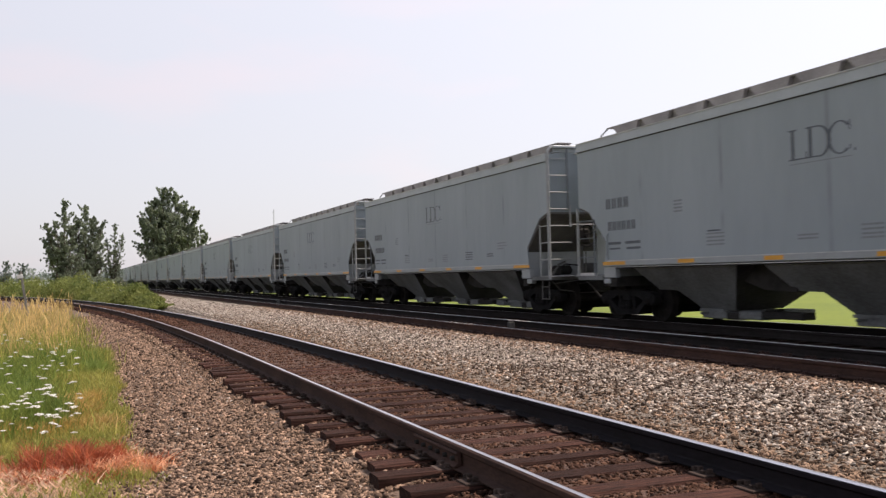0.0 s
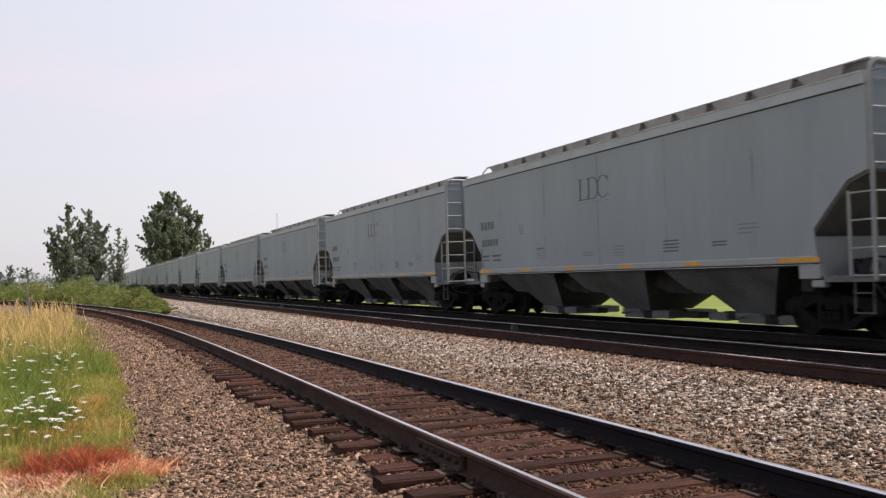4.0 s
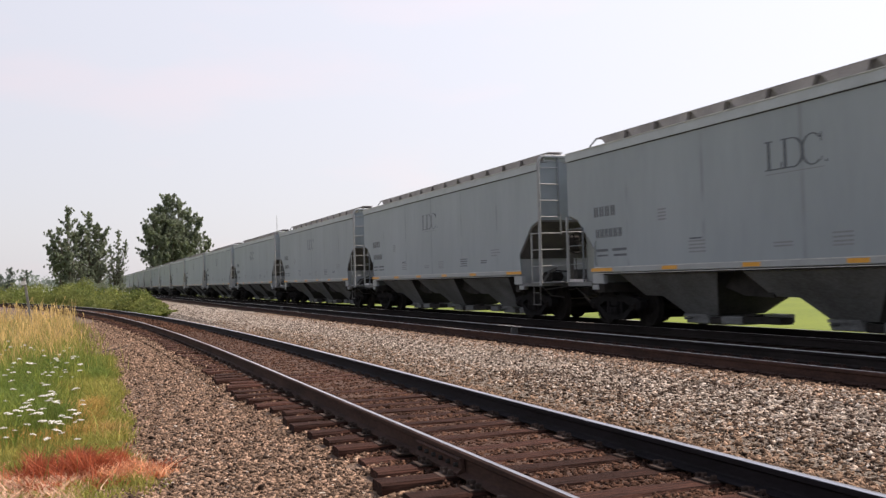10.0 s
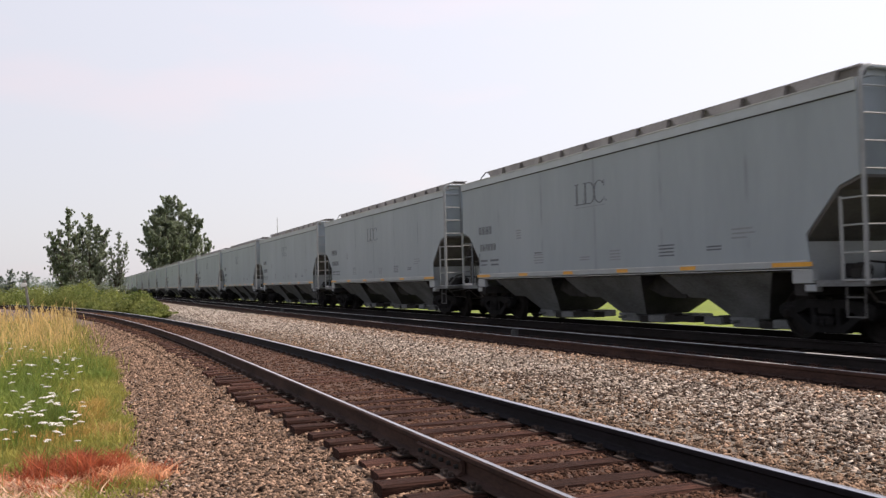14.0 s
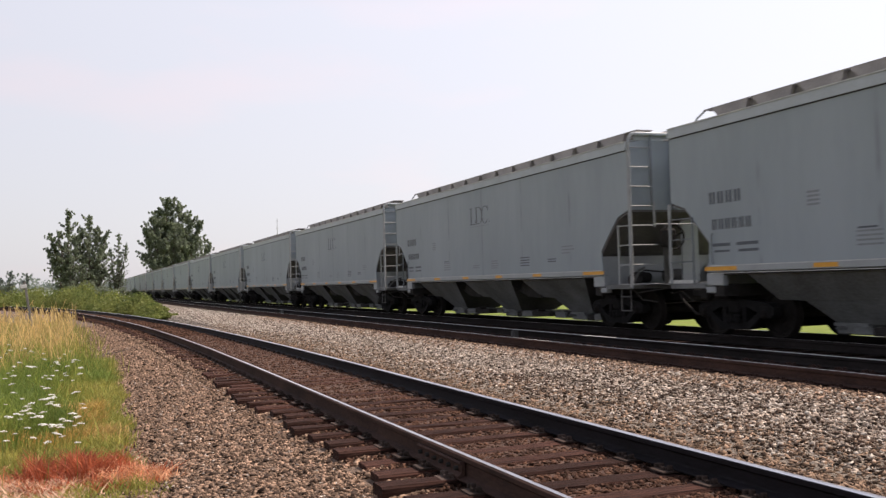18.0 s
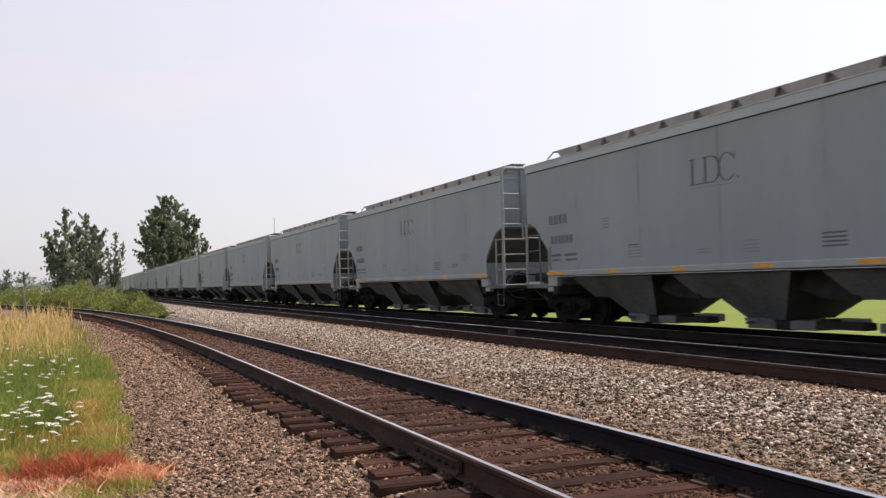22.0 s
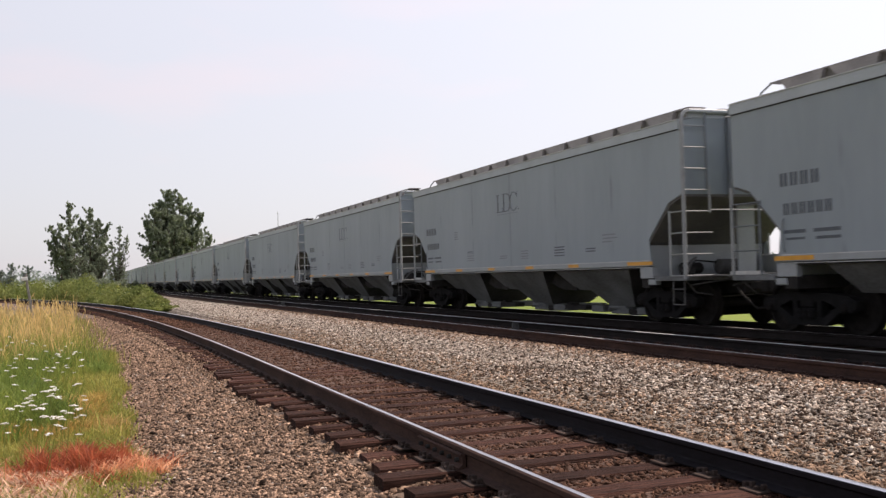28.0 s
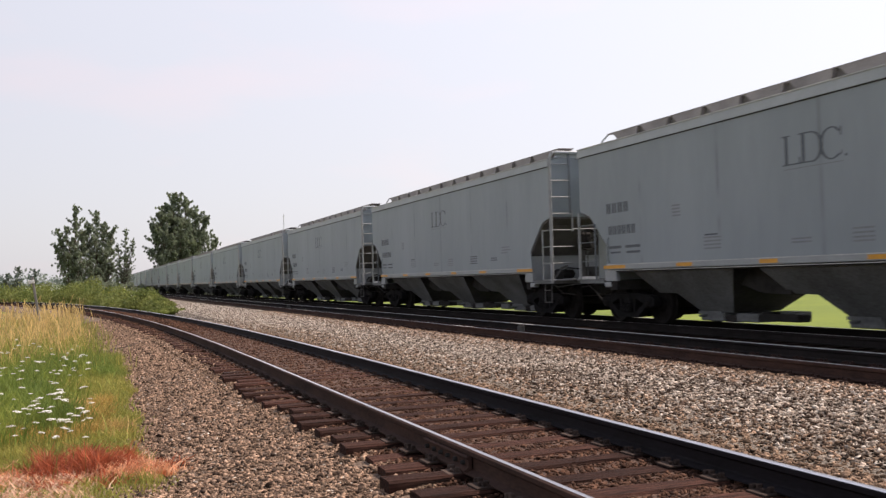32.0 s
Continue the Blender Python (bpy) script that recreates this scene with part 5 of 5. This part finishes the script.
spots = []
for i in range(30):
    q = i / 29
    yy = 64 + 44 * q
    spots.append((float(spur_x(yy)) + 2.2 + (1.3 + 4.0 * q) * rng.random(), yy, 1.6, 0.85 + 0.75 * min(q * 4, 1) + 1.1 * rng.random() ** 2 - 0.4 * math.sin(q * 9)))
spots += [(4.15 - 0.05 * k, 57.0 + 1.3 * k, 1.1, 0.55 + 0.13 * k) for k in range(9)]
mound("bramble_thicket", spots, 0.075, BRAMBLE, "dense green bramble thicket beside the bending track", 76000)
mound("bramble_flowers", [(3.6, 68, 1.2, 1.9), (2.6, 76, 1.5, 2.2)], 0.05, PETAL, "pale blossom in the bramble", 110)
mound("bramble_stalks", [(3.2, 70, 1.5, 2.0), (1.5, 80, 1.6, 2.0)], 0.08, GRASS_OLIVE, "dry olive stalks in the bramble", 500)
spots = [(4.5 - 0.06 * k, 57.5 + k * 0.8, 0.7, 0.5) for k in range(9)]
mound("weeds_low", spots, 0.07, BRAMBLE, "low green weeds at the foot of the bramble", 5000)
spots = [(-1.0 - 22 * rng.random(), 104 + 26 * rng.random(), 2.6, 1.8 + 0.9 * rng.random()) for _ in range(44)]
mound("bramble_thicket", spots, 0.12, BRAMBLE, "dense green bramble thicket beyond the bending track", 36000)
mound("shrubs", [(-1.9 + 1.0 * k, 177.5, 1.5, 2.6 + 1.4 * rng.random()) for k in range(7)] + [(7.6, 200, 1.6, 3.0), (10, 201, 1.6, 2.2)], 0.13, TREE_LEAF, "dark green shrubs round the feet of the poplars", 14000)

cs, sp = [], []
for i in range(240):
    a = radians(-25 + 105 * i / 239 + rng.uniform(-0.3, 0.3))
    d = rng.uniform(700, 950)
    hgt = rng.uniform(6, 15)
    cs.append((d * math.sin(a), d * math.cos(a), hgt * 0.45))
    sp.append((9, 9, hgt * 0.6))
tagged(new("far_treeline", leaf_cloud("far_treeline", cs, sp, 26000, 1.6, FAR_LEAF)), "far line of trees along the horizon, leaves paled for haze", "trees", kind="stuff")
for x, y, h, w, sd in ((-20.2, 330, 8.6, 1.9, 31), (-15.8, 338, 8.0, 1.4, 32), (-23.5, 335, 6.4, 2.2, 33), (-28, 345, 6.6, 2.6, 34)):
    tree(x, y, ((0, 0, h, w, 0.05), (-0.4 * w, 0.3, h * 0.72, w * 0.8, 0.05), (0.45 * w, 0, h * 0.6, w * 0.8, 0.05)), sd, "small far tree with grey-green leaves paled for haze", leaves=3000, leaf=0.26, mat=FAR_LEAF, trunk=0.15)


# ---- small things along the line ----
def sign_post():
    """A leaning weathered post with a small pale board seen on edge."""
    ob = empty("sign_post", "leaning weathered post with a small faded board", "sign")
    ob.matrix_basis = pose(-1.62, 40, -0.56, 0, -8, 0)
    bm = bmesh.new()
    rounded(bm, -0.045, 0.045, -0.045, 0.045, -0.2, 2.25, 0.01)
    part("post", bm, POST, ob)
    bm = bmesh.new()
    rounded(bm, -0.16, 0.06, -0.07, -0.047, 2.0, 2.14, 0.008)
    part("board", bm, WHITE, ob, "small pale faded board")


def mast():
    """A thin radio mast far behind the train."""
    bm = bmesh.new()
    tube(bm, [(0, 0, -0.62), (0, 0, 30)], [0.25, 0.09], 6)
    for z in (22, 26, 29):
        tube(bm, [(-0.5, 0, z), (0.5, 0, z)], 0.05, 4)
    ob = thing("radio_mast", bm, GALV, "thin grey radio mast far behind the train", "mast")
    ob.location = (79, 400, 0)


def line_marker(y, w=0.16):
    """A small pale block between the rails of the empty main track."""
    bm = bmesh.new()
    rounded(bm, MAIN_X + 0.38, MAIN_X + 0.38 + w, y - 0.05, y + 0.05, -0.22, -0.02, 0.01)
    rounded(bm, MAIN_X + 0.40, MAIN_X + 0.36 + w, y - 0.03, y + 0.03, -0.02, 0.015, 0.006)
    thing("marker_block", bm, GEAR_GREY, "small grey weathered block between the rails", "marker")


def shed(x, y, w, d, h):
    ob = empty("white_shed", "low white metal shed far across the fields", "shed")
    ob.location = (x, y, -0.62)
    bm = bmesh.new()
    box(bm, -w / 2, w / 2, 0, d, 0, h)
    part("wall", bm, WHITE, ob)
    bm = bmesh.new()
    prism(bm, [(-w / 2 - 0.3, h), (0, h + w * 0.16), (w / 2 + 0.3, h)], 1, -0.3, d + 0.3)
    part("roof", bm, GALV, ob)


def fallen_twig():
    """A dead twig that lies across the edge of the gravel."""
    bm = bmesh.new()
    tube(bm, [(0.35, 24.6, -0.40), (0.62, 24.9, -0.33), (0.95, 25.0, -0.30), (1.3, 25.4, -0.22)], [0.018, 0.016, 0.012, 0.006], 5)
    tube(bm, [(0.62, 24.9, -0.33), (0.8, 25.3, -0.24), (0.95, 25.5, -0.2)], [0.01, 0.008, 0.004], 5)
    thing("fallen_twig", bm, BARK, "dark dead twig lying at the edge of the gravel", "twig")


fallen_twig()
sign_post()
mast()
line_marker(20.8)
line_marker(48.8)
shed(-14.0, 420, 9, 14, 3.2)
shed(-21.5, 430, 7, 10, 2.8)


LATE = ((0, 0.03), (1.7, 0.03), (2.8, -0.03), (6.2, -0.14), (7.3, -0.18), (9.1, -0.21), (9.4, 0.28), (11.7, 0.24), (14, 0.19), (17.2, 0.10), (21.6, 0.01), (24, 0.03), (32, 0.04))


def gone(t):
    """How far the train has rolled at t seconds: about 16 m/s, a little faster towards the end, with a small check on the way."""
    return 15.96 * t + 0.00646 * t * t - float(np.interp(t, [k for k, _ in LATE], [v for _, v in LATE]))


def motions():
    """The train rolls by; the wheels turn as they pass near."""
    keys = sorted({k / 2 for k in range(65)} | {8.8, 8.9, 9.1, 9.2, 9.3, 9.4, 9.6, 9.7})
    for car, i in train:
        y0 = FIRST_Y + (i + 1) * CAR_LENGTH
        walk(car, [(t, pose(TRAIN_X, y0 - gone(t), 0)) for t in keys])
        for ob in car.children_recursive:
            if not ob.name.startswith("wheelset"):
                continue
            y, z = ob.location.y, ob.location.z
            near = [k / FPS for k in range(32 * FPS + 1) if -2 < y0 + y - gone(k / FPS) < 42]
            if not near:
                continue
            rows = [(t, pose(0, y, z, math.degrees(gone(t) / 0.457), 0, 0)) for t in near]
            if near[0] > 0.02:
                rows.insert(0, (0, rows[0][1]))
            if near[-1] < 31.98:
                rows.append((32, rows[-1][1]))
            walk(ob, rows)


motions()
